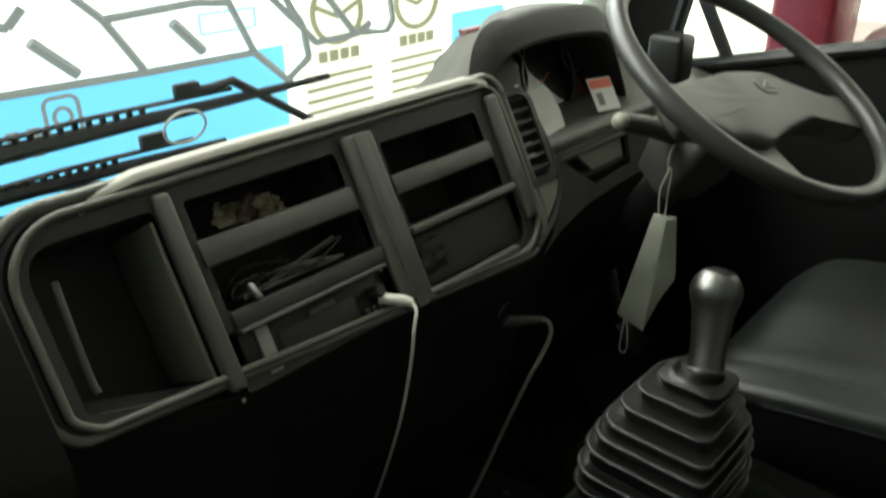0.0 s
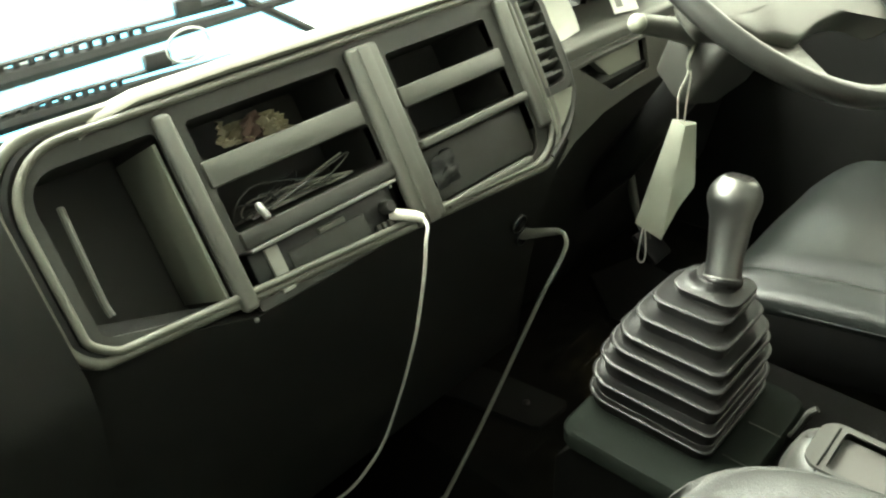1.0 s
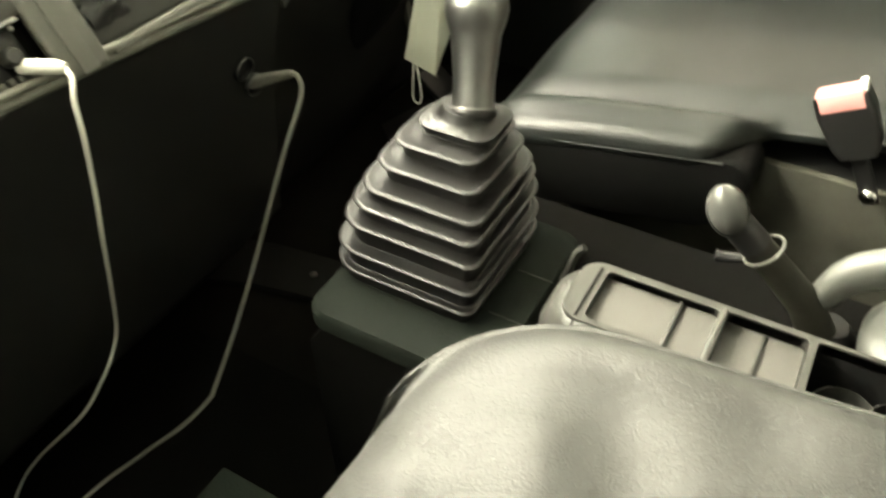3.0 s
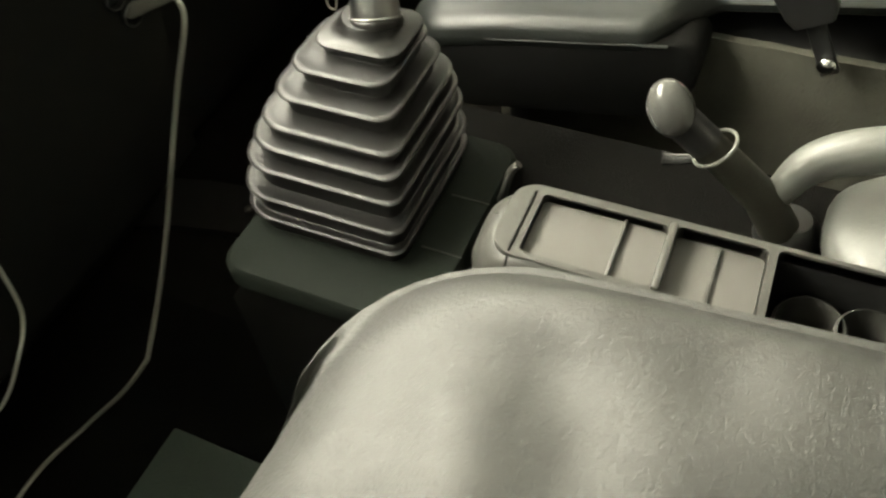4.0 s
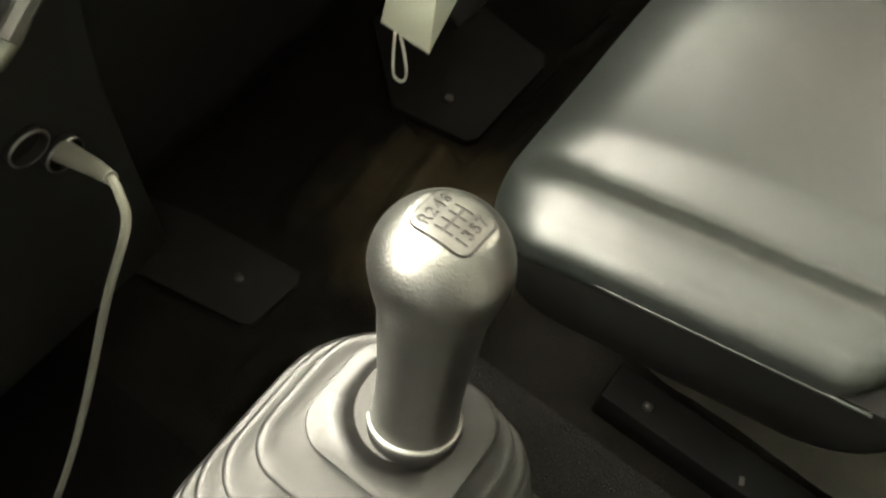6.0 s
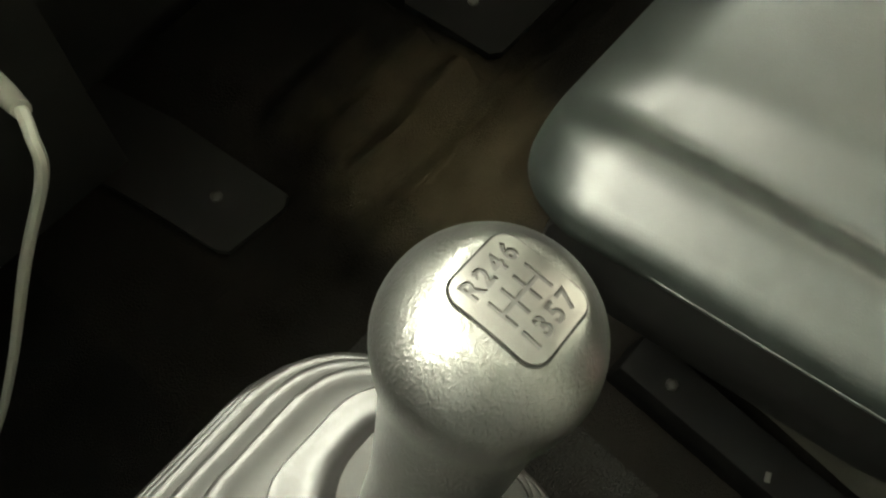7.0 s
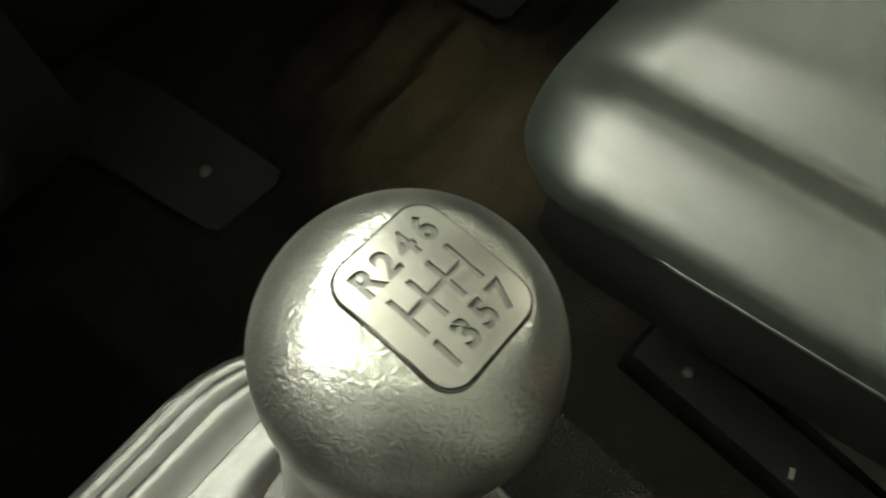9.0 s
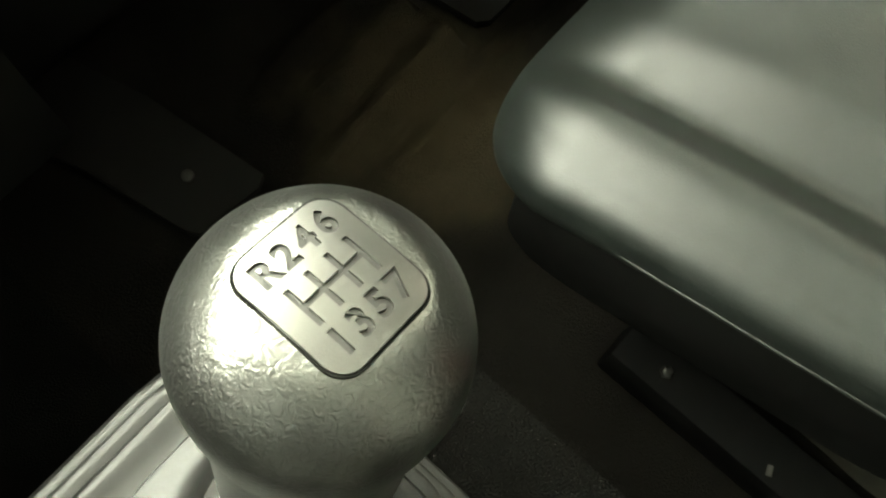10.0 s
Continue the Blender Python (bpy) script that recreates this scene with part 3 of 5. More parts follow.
# radio with its slot, tray and pale tag
radio = thing("car_radio", DM @ Matrix.Translation((-0.268, 0.032, 0)), "black car radio in the dashboard slot", "car radio")
part("body", boxm(-0.098, 0.098, -0.026, 0.030, -0.085, -0.004, bevel=0.003), BLACK, radio)
part("slot_lip", boxm(-0.097, 0.100, 0.0305, 0.0345, -0.06, 0.012, bevel=0.0008), STEEL, radio, "thin bright lip")
part("display", boxm(-0.055, 0.050, -0.016, 0.014, -0.006, -0.002, bevel=0.001), DASH_DARK, radio)
part("button", boxm(-0.012, 0.024, 0.016, 0.022, -0.005, 0.0, bevel=0.001), DASH, radio)
for i in range(4):
    part("button", boxm(0.058 + 0.009 * i, 0.064 + 0.009 * i, -0.014, -0.006, -0.005, 0.0, bevel=0.001), DASH, radio)
bm = lathe([(0.008, 0), (0.008, 0.012), (0.006, 0.015), (0.001, 0.015)], 20)
bm.transform(Matrix.Translation((0.080, 0.008, -0.004)))
part("knob", bm, DASH_DARK, radio)
part("tag", boxm(-0.080, -0.064, -0.021, 0.028, -0.003, 0.001, bevel=0.0008), TAG, radio, "pale paper tag")
# Added steel studs that stand for small highlights at the radio bay's corners.
for u, v in ((0.093, 0.028), (-0.121, -0.030)):
    bm = lathe([(0.0026, 0), (0.0026, 0.002), (0.001, 0.003)], 12)
    bm.transform(Matrix.Translation((u, v, 0.004)))
    part("screw", bm, STEEL, radio, "small bright stud added for a highlight")

# things lying on the shelves
toy = thing("snack_wrapper", DM @ Matrix.Translation((-0.290, 0.163, -0.035)), "crumpled yellow and brown wrapper on the dashboard shelf", "wrapper")
for i, (m_, dx, s_) in enumerate(((TOY_Y, -0.014, 1.0), (TOY_R, 0.008, 0.9), (TOY_Y, 0.026, 0.8))):
    bm = bmesh.new()
    bmesh.ops.create_grid(bm, x_segments=14, y_segments=10, size=0.5)
    for v in bm.verts:
        q = v.co.copy()
        f = 0.010 * noise.noise(Vector((q.x * 4, q.y * 4, i * 5))) + 0.006 * noise.noise(Vector((q.x * 11, q.y * 11, i)))
        v.co = Vector((q.x * 0.040 * s_ + f * 0.6, q.y * 0.030 * s_ + 0.005 * math.sin(5 * q.x + i), f + 0.012 * q.x * q.x))
    bmesh.ops.solidify(bm, geom=bm.faces[:], thickness=0.0006)
    bm.transform(Matrix.Translation((dx, 0.016 - 0.003 * i, 0.006 * i)) @ Matrix.Rotation(radians(-25 + 20 * i), 4, "Z") @ Matrix.Rotation(radians(-30 + 18 * i), 4, "X"))
    part("fold", bm, m_, toy, "yellow printed foil" if m_ is TOY_Y else "brown printed foil")
wires = thing("loose_cables", DM @ Matrix.Translation((-0.27, 0.088, -0.03)), "tangle of thin pale cables on the dashboard shelf", "cable")
for i in range(7):
    rnd = random.Random(i + 3)
    pts = [(rnd.uniform(-0.075, 0.075), 0.004 + rnd.uniform(0, 0.03) * (k % 2), rnd.uniform(-0.03, 0.028)) for k in range(6)]
    part("cable", tube(bmesh.new(), smooth_path(pts, 8), 0.0012, 6), CABLE if i % 2 else DASH_DARK, wires)
bm = lathe([(0.003, -0.010), (0.0042, -0.008), (0.0042, 0.008), (0.003, 0.010)], 16)
bm.transform(Matrix.Translation((-0.062, 0.008, 0.034)) @ Matrix.Rotation(radians(60), 4, "X"))
part("plug", bm, STEEL, wires, "shiny metal plug")
lt = thing("rag", DM @ Matrix.Translation((-0.075, 0.045, -0.006)), "small dark rag tucked against the drawer", "rag")
bm = bmesh.new()
bmesh.ops.create_icosphere(bm, subdivisions=3, radius=0.02)
for v in bm.verts:
    v.co *= 0.75 + 0.9 * noise.noise(v.co * 70)
    v.co.x, v.co.z = v.co.x * 1.5, v.co.z * 0.4
part("cloth", bm, BLACK, lt)

# charger plug and its cable, from the radio
c1 = thing("charging_cable", Matrix.Translation((-0.180, 0.335, 0.628)), "white charging cable plugged into the radio", "cable")


def cpart(own, name, bm, material, label=""):
    bm.transform(own.matrix_world.inverted())
    return part(name, bm, material, own, label)


bm = tube(bmesh.new(), [(-0.186, 0.350, 0.630), (-0.184, 0.346, 0.630), (-0.170, 0.326, 0.628), (-0.166, 0.318, 0.627)], lambda s: 0.0068 if s < 0.9 else 0.005, 12)
cpart(c1, "plug", bm, WHITE, "white angled plug")
bm = tube(bmesh.new(), smooth_path([(-0.166, 0.320, 0.628), (-0.171, 0.307, 0.622), (-0.179, 0.303, 0.606), (-0.184, 0.303, 0.569), (-0.190, 0.310, 0.512), (-0.195, 0.320, 0.459), (-0.191, 0.352, 0.370), (-0.187, 0.386, 0.284), (-0.200, 0.392, 0.250), (-0.224, 0.398, 0.219), (-0.255, 0.425, 0.165), (-0.30, 0.50, 0.075), (-0.335, 0.525, 0.025), (-0.40, 0.50, -0.012), (-0.50, 0.40, -0.016)], 10), 0.0022, 8)
cpart(c1, "cord", bm, WHITE)

# sockets and the second cable in the lower panel
for sx_, sy_, sz_ in ((0.0862, 0.3812, 0.4835), (0.104, 0.3875, 0.451)):
    so = thing("power_socket", Matrix.Translation((sx_, sy_ - 0.001, sz_)) @ Matrix.Rotation(radians(102), 4, "X"), "black power socket with bright ring in the lower dashboard", "socket", "power sockets")
    bm = lathe([(0.0145, 0), (0.0145, 0.006), (0.0135, 0.007), (0.013, 0.002), (0.0125, -0.003), (0.001, -0.003)], 28)
    part("cup", bm, BLACK, so)
    part("ring", tube(bmesh.new(), [(0.0145 * math.cos(a * math.pi / 14), 0.0145 * math.sin(a * math.pi / 14), 0.006) for a in range(28)], 0.0011, 6, closed=True), STEEL, so, "bright metal ring")
c2 = thing("power_cable", Matrix.Translation((0.078, 0.37, 0.486)), "grey power cable plugged into the lower dashboard", "cable")
bm = tube(bmesh.new(), [(0.104, 0.386, 0.452), (0.104, 0.362, 0.463), (0.104, 0.336, 0.475), (0.103, 0.316, 0.484)], lambda s: 0.0090 - 0.0042 * s, 12)
cpart(c2, "plug", bm, CABLE, "grey tapered plug")
bm = tube(bmesh.new(), smooth_path([(0.103, 0.316, 0.484), (0.098, 0.303, 0.484), (0.088, 0.296, 0.464), (0.052, 0.31, 0.393), (-0.007, 0.33, 0.272), (-0.058, 0.342, 0.185), (-0.118, 0.348, 0.112), (-0.132, 0.350, 0.100), (-0.165, 0.38, 0.060), (-0.21, 0.435, 0.006), (-0.30, 0.465, -0.012), (-0.45, 0.44, -0.016)], 10), 0.0032, 8)
cpart(c2, "cord", bm, CABLE)

# ---- gear lever ----
base = thing("gear_boot", Matrix.Translation((0.045, 0.08, 0.337)), "dark rubber gear lever boot with stepped pleats on a plate", "gear boot")
bm = loft([[(x, y, z) for x, y in rounded(-0.109 + i_, 0.138 - i_, -0.055 + i_, 0.165 - i_, 0.028)] for z, i_ in ((0.334, 0.0), (0.352, 0.0), (0.357, 0.004), (0.357, 0.012))])
cpart(base, "plate", bm, GREEN, "dark green moulded base plate")
for x_ in (-0.02, 0.05):
    cpart(base, "plate_joint", boxm(x_ - 0.0008, x_ + 0.0008, -0.052, -0.012, 0.3565, 0.3575), BLACK, "dark joint in the plate")
LEV = [(0.375, 0.036, 0.089, 0.090), (0.399, 0.0375, 0.0865, 0.090), (0.425, 0.0425, 0.0805, 0.086), (0.442, 0.048, 0.074, 0.080), (0.455, 0.0555, 0.0665, 0.075), (0.475, 0.065, 0.057, 0.064), (0.493, 0.0765, 0.0475, 0.052), (0.505, 0.090, 0.0375, 0.0435)]


EXTRA = (0.008, 0.010, 0.014, 0.017, 0.017, 0.013, 0.008, 0.0)


def ring(cx, cy, hx, hy, z, near, more=0.0):
    cx, hx = cx + more / 2, hx + more / 2
    m_ = min(hx, hy)
    loops.append([(cx + x, cy + y, z) for x, y in rounded(-hx, hx, -hy, hy, (m_ * 0.75, m_ * max(near, 0.45), m_ * near, m_ * max(near, 0.42)), 8)])


loops = []
ring(0.036, 0.082, 0.084, 0.086, 0.352, 0.2, 0.008)
for i, (z, cx, hx, hy) in enumerate(LEV):
    cy = 0.082 if i < 7 else 0.074
    nr = (0.16, 0.16, 0.16, 0.18, 0.22, 0.3, 0.40, 0.55)[i]
    k = min(1, hx / 0.048)
    # the lip: underside, rolled edge and a narrow flat brim
    for off, dz in ((0.0070, -0.0040), (0.0045, -0.0039), (0.0016, -0.0034), (0.0003, -0.0024), (0.0, -0.0010), (0.0008, 0.0002), (0.0024, 0.0006), (0.0042, 0.0009)):
        ring(cx, cy, hx - off * k, hy - off * k, z + dz, nr, EXTRA[i])
    # a hollow that climbs steeply to the next lip
    if i < 7:
        z2, c2, x2, y2 = LEV[i + 1]
        cy2 = 0.082 if i < 6 else 0.074
        gap = z2 - 0.0040 - z
        k2 = min(1, x2 / 0.048)
        ax_, ay_ = hx - 0.0050 * k, hy - 0.0050 * k
        for f, g, under in ((0.12, 0.005, 0.0045), (0.55, 0.02, 0.0045), (0.90, 0.035, 0.0045), (0.98, 0.05, 0.0045), (1.0, 0.10, 0.0045), (1.0, 0.85, 0.005), (1.0, 0.94, 0.006)):
            bx_, by_ = x2 - (0.0020 + under) * k2, y2 - (0.0020 + under) * k2
            ring(cx + (c2 - cx) * f, cy + (cy2 - cy) * f, ax_ + (bx_ - ax_) * f, ay_ + (by_ - ay_) * f, z + gap * g, nr, EXTRA[i] + (EXTRA[i + 1] - EXTRA[i]) * f)
ring(0.090, 0.0745, 0.0325, 0.0350, 0.5064, 0.8)
ring(0.091, 0.0755, 0.0300, 0.0300, 0.5085, 0.98)
ring(0.092, 0.075, 0.0282, 0.0282, 0.5115, 0.98)
ring(0.093, 0.074, 0.0272, 0.0272, 0.5160, 0.98)
ring(0.094, 0.073, 0.0262, 0.0262, 0.5190, 0.98)
cpart(base, "pleats", loft(loops), RUBBER)

NECK, HEAD = Vector((0.0927, 0.0681, 0.5120)), Vector((0.1346, 0.0860, 0.6015))
ax = (HEAD - NECK).normalized()
side = Vector((1, 0, 0)) - ax * ax.x
side.normalize()
LM = Matrix.Translation(NECK) @ Matrix((side, ax.cross(side), ax)).transposed().to_4x4()
knob = thing("gear_lever", LM, "silver grey grained lever knob with recessed shift pattern", "gear lever")
D = (HEAD - NECK).length

R = 0.0321
prof = [(0.0150, -0.012), (0.0215, 0.000), (0.0222, 0.004), (0.0218, 0.012), (0.0214, 0.022), (0.0216, 0.034), (0.0228, 0.046)]
prof += [(0.0255, D - 0.0250), (0.0282, D - 0.0170), (0.0303, D - 0.0100), (0.0316, D - 0.0045)]
prof += [(R * math.cos(radians(a)), D + R * math.sin(radians(a))) for a in range(0, 88, 4)]
cn = Vector((0.236, 0.0, 0.972)).normalized()
FLAT, EASE = 0.83 * R, 0.28


def crown(x, y):
    """Height of the knob's flattened crown over its centre."""
    h = math.sqrt(R * R - x * x - y * y)
    return FLAT + (h - FLAT) * EASE if h > FLAT else h


bm = lathe(prof, 96)
cl = LM.to_3x3().inverted() @ cn
for v in bm.verts:
    q = v.co - Vector((0, 0, D))
    h = q.dot(cl)
    if h > FLAT and q.length < R * 1.05:
        v.co -= cl * (h - FLAT) * (1 - EASE)
part("grip", bm, KNOB, knob)
bm = lathe([(0.0215, -0.006), (0.0240, -0.005), (0.0248, -0.001), (0.0244, 0.0014), (0.0234, 0.0030), (0.0215, 0.0036)], 48)
part("collar", bm, RUBBER, knob, "dark rubber collar")
bm = tube(bmesh.new(), [(0.0232 * math.cos(k * math.pi / 24), 0.0232 * math.sin(k * math.pi / 24), 0.0040) for k in range(48)], 0.0011, 8, closed=True)
part("ring", bm, STEEL, knob, "thin bright ring at the grip's foot")

# shift plate: a rounded panel that follows the knob's crown, with the pattern sunk into it
SX, SY, DEEP = 0.0126, 0.0144, 0.0007
ux = Vector((1, 0.02, 0)) - cn * cn.x
ux.normalize()
PM = LM.inverted() @ (Matrix.Translation(HEAD) @ Matrix((ux, cn.cross(ux), cn)).transposed().to_4x4())
TOP = 0.00075


def on_crown(bm):
    """Cut a flat mesh into small cells and lay it on the knob's crown."""
    for axis in (0, 1):
        no = (1, 0, 0) if axis == 0 else (0, 1, 0)
        for k in range(-9, 10):
            co = tuple(c * 0.0016 * k for c in no)
            bmesh.ops.bisect_plane(bm, geom=bm.verts[:] + bm.edges[:] + bm.faces[:], plane_co=co, plane_no=no)
    for v in bm.verts:
        v.co.z += crown(v.co.x, v.co.y)
    return bm


def kpart(name, bm, material, label=""):
    bm.transform(PM)
    return part(name, bm, material, knob, label)


def boundary_loops(bm):
    """The closed outlines of a flat mesh, as lists of xy points."""
    bmesh.ops.remove_doubles(bm, verts=bm.verts[:], dist=1e-6)
    nxt = {}
    for e in bm.edges:
        if len(e.link_faces) == 1:
            a, b = e.verts
            nxt.setdefault(a, []).append(b)
            nxt.setdefault(b, []).append(a)
    loops_, seen = [], set()
    for v in nxt:
        if v in seen:
            continue
        loop, prev, cur = [], None, v
        while cur not in seen:
            seen.add(cur)
            loop.append((cur.co.x, cur.co.y))
            step = [w_ for w_ in nxt[cur] if w_ is not prev and w_ not in seen]
            if not step:
                break
            prev, cur = cur, step[0]
        if len(loop) > 2:
            loops_.append(loop)
    return loops_


def gate_outline(xs, half, w):
    """The outline of the shift gate: one bar across and a short bar up and down for each column."""
    up, down = [], []
    for x in xs:
        up += [(x - w, w), (x - w, half), (x + w, half), (x + w, w)]
        down += [(x - w, -w), (x - w, -half), (x + w, -half), (x + w, -w)]
    pts = up[1:-1] + down[1:-1][::-1]
    return pts


COLS = [-0.0074 + 0.0050 * k for k in range(4)]
glyphs, cuts = [], []
for (a, b), x in zip((("R", "1"), ("2", "3"), ("4", "5"), ("6", "7")), COLS):
    for word, y in ((a, 0.0090), (b, -0.0090)):
        bm = text_mesh(word, 0.0074, 0.0, Matrix.Translation((x, y, 0)))
        cuts += boundary_loops(bm)
        glyphs.append(bm)
gate = gate_outline(COLS, 0.0044, 0.00062)
pl = sheet(rounded(-SX, SX, -SY, SY, 0.0050, 8), cuts + [gate], TOP - DEEP, TOP)
kpart("shift_plate", on_crown(pl), KNOB_PLATE, "smooth silver grey shift pattern plate")
for bm in glyphs:
    for v in bm.verts:
        v.co.z = TOP - DEEP + 0.00002
    kpart("numeral", on_crown(bm), KNOB_SUNK, "recessed numeral")
kpart("gate_line", on_crown(sheet(gate, [], TOP - DEEP - 0.0001, TOP - DEEP + 0.00002)), KNOB_SUNK, "recessed shift gate")
kpart("plate_groove", tube(bmesh.new(), [(x, y, crown(x, y) + 0.0001) for x, y in rounded(-SX - 0.0003, SX + 0.0003, -SY - 0.0003, SY + 0.0003, 0.0053, 10)], 0.00042, 6, closed=True), GROOVE, "dark gap round the plate")

# ---- console between the seats ----
con = thing("centre_console", Matrix.Translation((-0.04, -0.1, 0.335)), "grey plastic centre console with open trays", "console")
CX0, CX1, CY0, CY1, CZ = -0.091, 0.004, -0.62, -0.092, 0.463
HOLES = [rounded(-0.073, -0.012, -0.226, -0.127, 0.005), rounded(-0.074, -0.010, -0.298, -0.232, 0.005), rounded(-0.075, -0.008, -0.400, -0.304, 0.006), rounded(-0.075, -0.008, -0.58, -0.415, 0.006)]
top = sheet(rounded(CX0 + 0.012, CX1 - 0.008, CY0, CY1 - 0.012, (0.02, 0.02, 0.005, 0.005)), HOLES, CZ - 0.012, CZ)
cpart(con, "top", top, CONSOLE)
lp = []
for z, g in ((0.335, 0.0), (CZ - 0.035, 0.0), (CZ - 0.014, 0.004), (CZ - 0.004, 0.009), (CZ - 0.001, 0.013)):
    lp.append([(x, y, z) for x, y in rounded(CX0 + g, CX1 - g, CY0, CY1 - g * 1.6 + 0.01, (0.035, 0.04, 0.005, 0.005), 8)])
cpart(con, "shell", loft(lp, cap=False), CONSOLE)
for h, d, m_ in zip(HOLES, (0.009, 0.013, 0.085, 0.085), (CONSOLE_IN, CONSOLE_IN, BLACK, BLACK)):
    bm = loft([[(x, y, CZ - 0.002) for x, y in h], [(x, y, CZ - d) for x, y in h]], cap=False)
    bm.faces.new([bm.verts.new((x, y, CZ - d)) for x, y in h])
    cpart(con, "tray", bm, m_)
cpart(con, "rib", boxm(-0.072, -0.013, -0.1955, -0.1925, CZ - 0.010, CZ - 0.004, bevel=0.001), CONSOLE)
cpart(con, "divider", boxm(-0.075, -0.010, -0.2325, -0.2262, CZ - 0.03, CZ + 0.004, bevel=0.002), CONSOLE)
cpart(con, "rib", boxm(-0.072, -0.012, -0.266, -0.264, CZ - 0.0128, CZ - 0.010), CONSOLE)
for i in range(2):
    bm = lathe([(0.024, 0), (0.026, 0.05), (0.024, 0.052), (0.021, 0.006), (0.001, 0.004)], 24)
    bm.transform(Matrix.Translation((-0.041 + 0.003 * i, -0.338 - 0.042 * i, CZ - 0.084)))
    cpart(con, "cup", bm, CONSOLE)
for i in range(4):
    cpart(con, "slat", boxm(-0.073, -0.009, -0.428 - 0.013 * i, -0.422 - 0.013 * i, CZ - 0.07, CZ + 0.001, bevel=0.002), CONSOLE)
bm = tube(bmesh.new(), [(CX0 + 0.003, -0.1205, 0.40), (CX0 + 0.006, -0.1205, CZ - 0.012), (CX0 + 0.016, -0.1205, CZ + 0.0003), (CX1 - 0.016, -0.1205, CZ + 0.0003)], 0.0012, 6)
cpart(con, "joint", bm, GROOVE, "thin dark joint")
bm = tube(bmesh.new(), smooth_path([(0.06, -0.060, 0.357), (0.055, -0.066, 0.375), (0.05, -0.075, 0.41), (0.052, -0.082, 0.42)], 5), 0.004, 8)
mesh_ob("cable_clip", bm, CONSOLE)
tagged(bpy.data.objects["cable_clip"], "thin grey bent wire beside the boot", "wire")

# ---- parking brake lever ----
pbk = thing("parking_brake_lever", Matrix.Translation((0.125, -0.32, 0.335)), "short dark lever with glossy grey oval knob beside the console", "brake lever")
bm = bmesh.new()
bmesh.ops.create_uvsphere(bm, u_segments=32, v_segments=20, radius=1)
bm.transform(Matrix.Translation((0.084, -0.200, 0.491)) @ Matrix.Rotation(radians(-25), 4, "X") @ Matrix.Diagonal((0.0188, 0.0188, 0.027, 1)))
cpart(pbk, "knob", bm, BRAKE, "glossy grey oval knob")
cpart(pbk, "shaft", tube(bmesh.new(), [(0.087, -0.210, 0.478), (0.096, -0.245, 0.442), (0.110, -0.29, 0.39), (0.120, -0.32, 0.335)], lambda s: 0.013 + 0.006 * s, 16), SHAFT, "worn dark olive shaft")
cpart(pbk, "neck", tube(bmesh.new(), [(0.0865, -0.208, 0.480), (0.0915, -0.232, 0.4565)], 0.0152, 20), BLACK, "black neck under the knob")
ctr, d = Vector((0.093, -0.240, 0.452)), Vector((0.1, -0.6, -0.75)).normalized()
u = d.orthogonal().normalized()
w = d.cross(u)
cpart(pbk, "ring", tube(bmesh.new(), [ctr + (u * math.cos(a * math.pi / 16) + w * math.sin(a * math.pi / 16)) * 0.0195 for a in range(32)], 0.0017, 8, closed=True), DASH_RIM, "dull metal ring")
bm = lathe([(0.03, 0.335), (0.03, 0.345), (0.018, 0.36)], 24)
bm.transform(Matrix.Translation((0.125, -0.32, 0)))
cpart(pbk, "collar", bm, BLACK)
cpart(pbk, "release_lever", tube(bmesh.new(), smooth_path([(0.0950, -0.2440, 0.4460), (0.0910, -0.2240, 0.4370), (0.0885, -0.2085, 0.4330), (0.0870, -0.2000, 0.4330)], 4), lambda s: 0.0034 + 0.0032 * s, 12), GLOSS, "small dark release lever")

# vinyl gaiter behind the lever
gt = thing("vinyl_gaiter", Matrix.Translation((0.14, -0.43, 0.335)), "folded pale grey vinyl cover beside the console", "cover")
bm = tube(bmesh.new(), smooth_path([(0.118, -0.300, 0.392), (0.134, -0.322, 0.424), (0.142, -0.370, 0.446), (0.155, -0.44, 0.450), (0.16, -0.54, 0.440)], 8), lambda s: 0.012 + 0.007 * math.sin(s * 3), 16, squash=1.4)
cpart(gt, "fold", bm, VINYL_PALE)
bm = bmesh.new()
bmesh.ops.create_uvsphere(bm, u_segments=40, v_segments=24, radius=1)
for v in bm.verts:
    q = v.co.copy()
    slump = 0.006 * noise.noise(Vector((q.x * 1.6, q.y * 2.2, 7.0)))
    v.co = Vector((0.120 + 0.076 * math.copysign(abs(q.x) ** 0.75, q.x), -0.465 + 0.120 * math.copysign(abs(q.y) ** 0.8, q.y), max(0.335, 0.368 + 0.040 * math.copysign(abs(q.z) ** 0.85, q.z) + slump)))
cpart(gt, "bag", bm, VINYL_PALE)


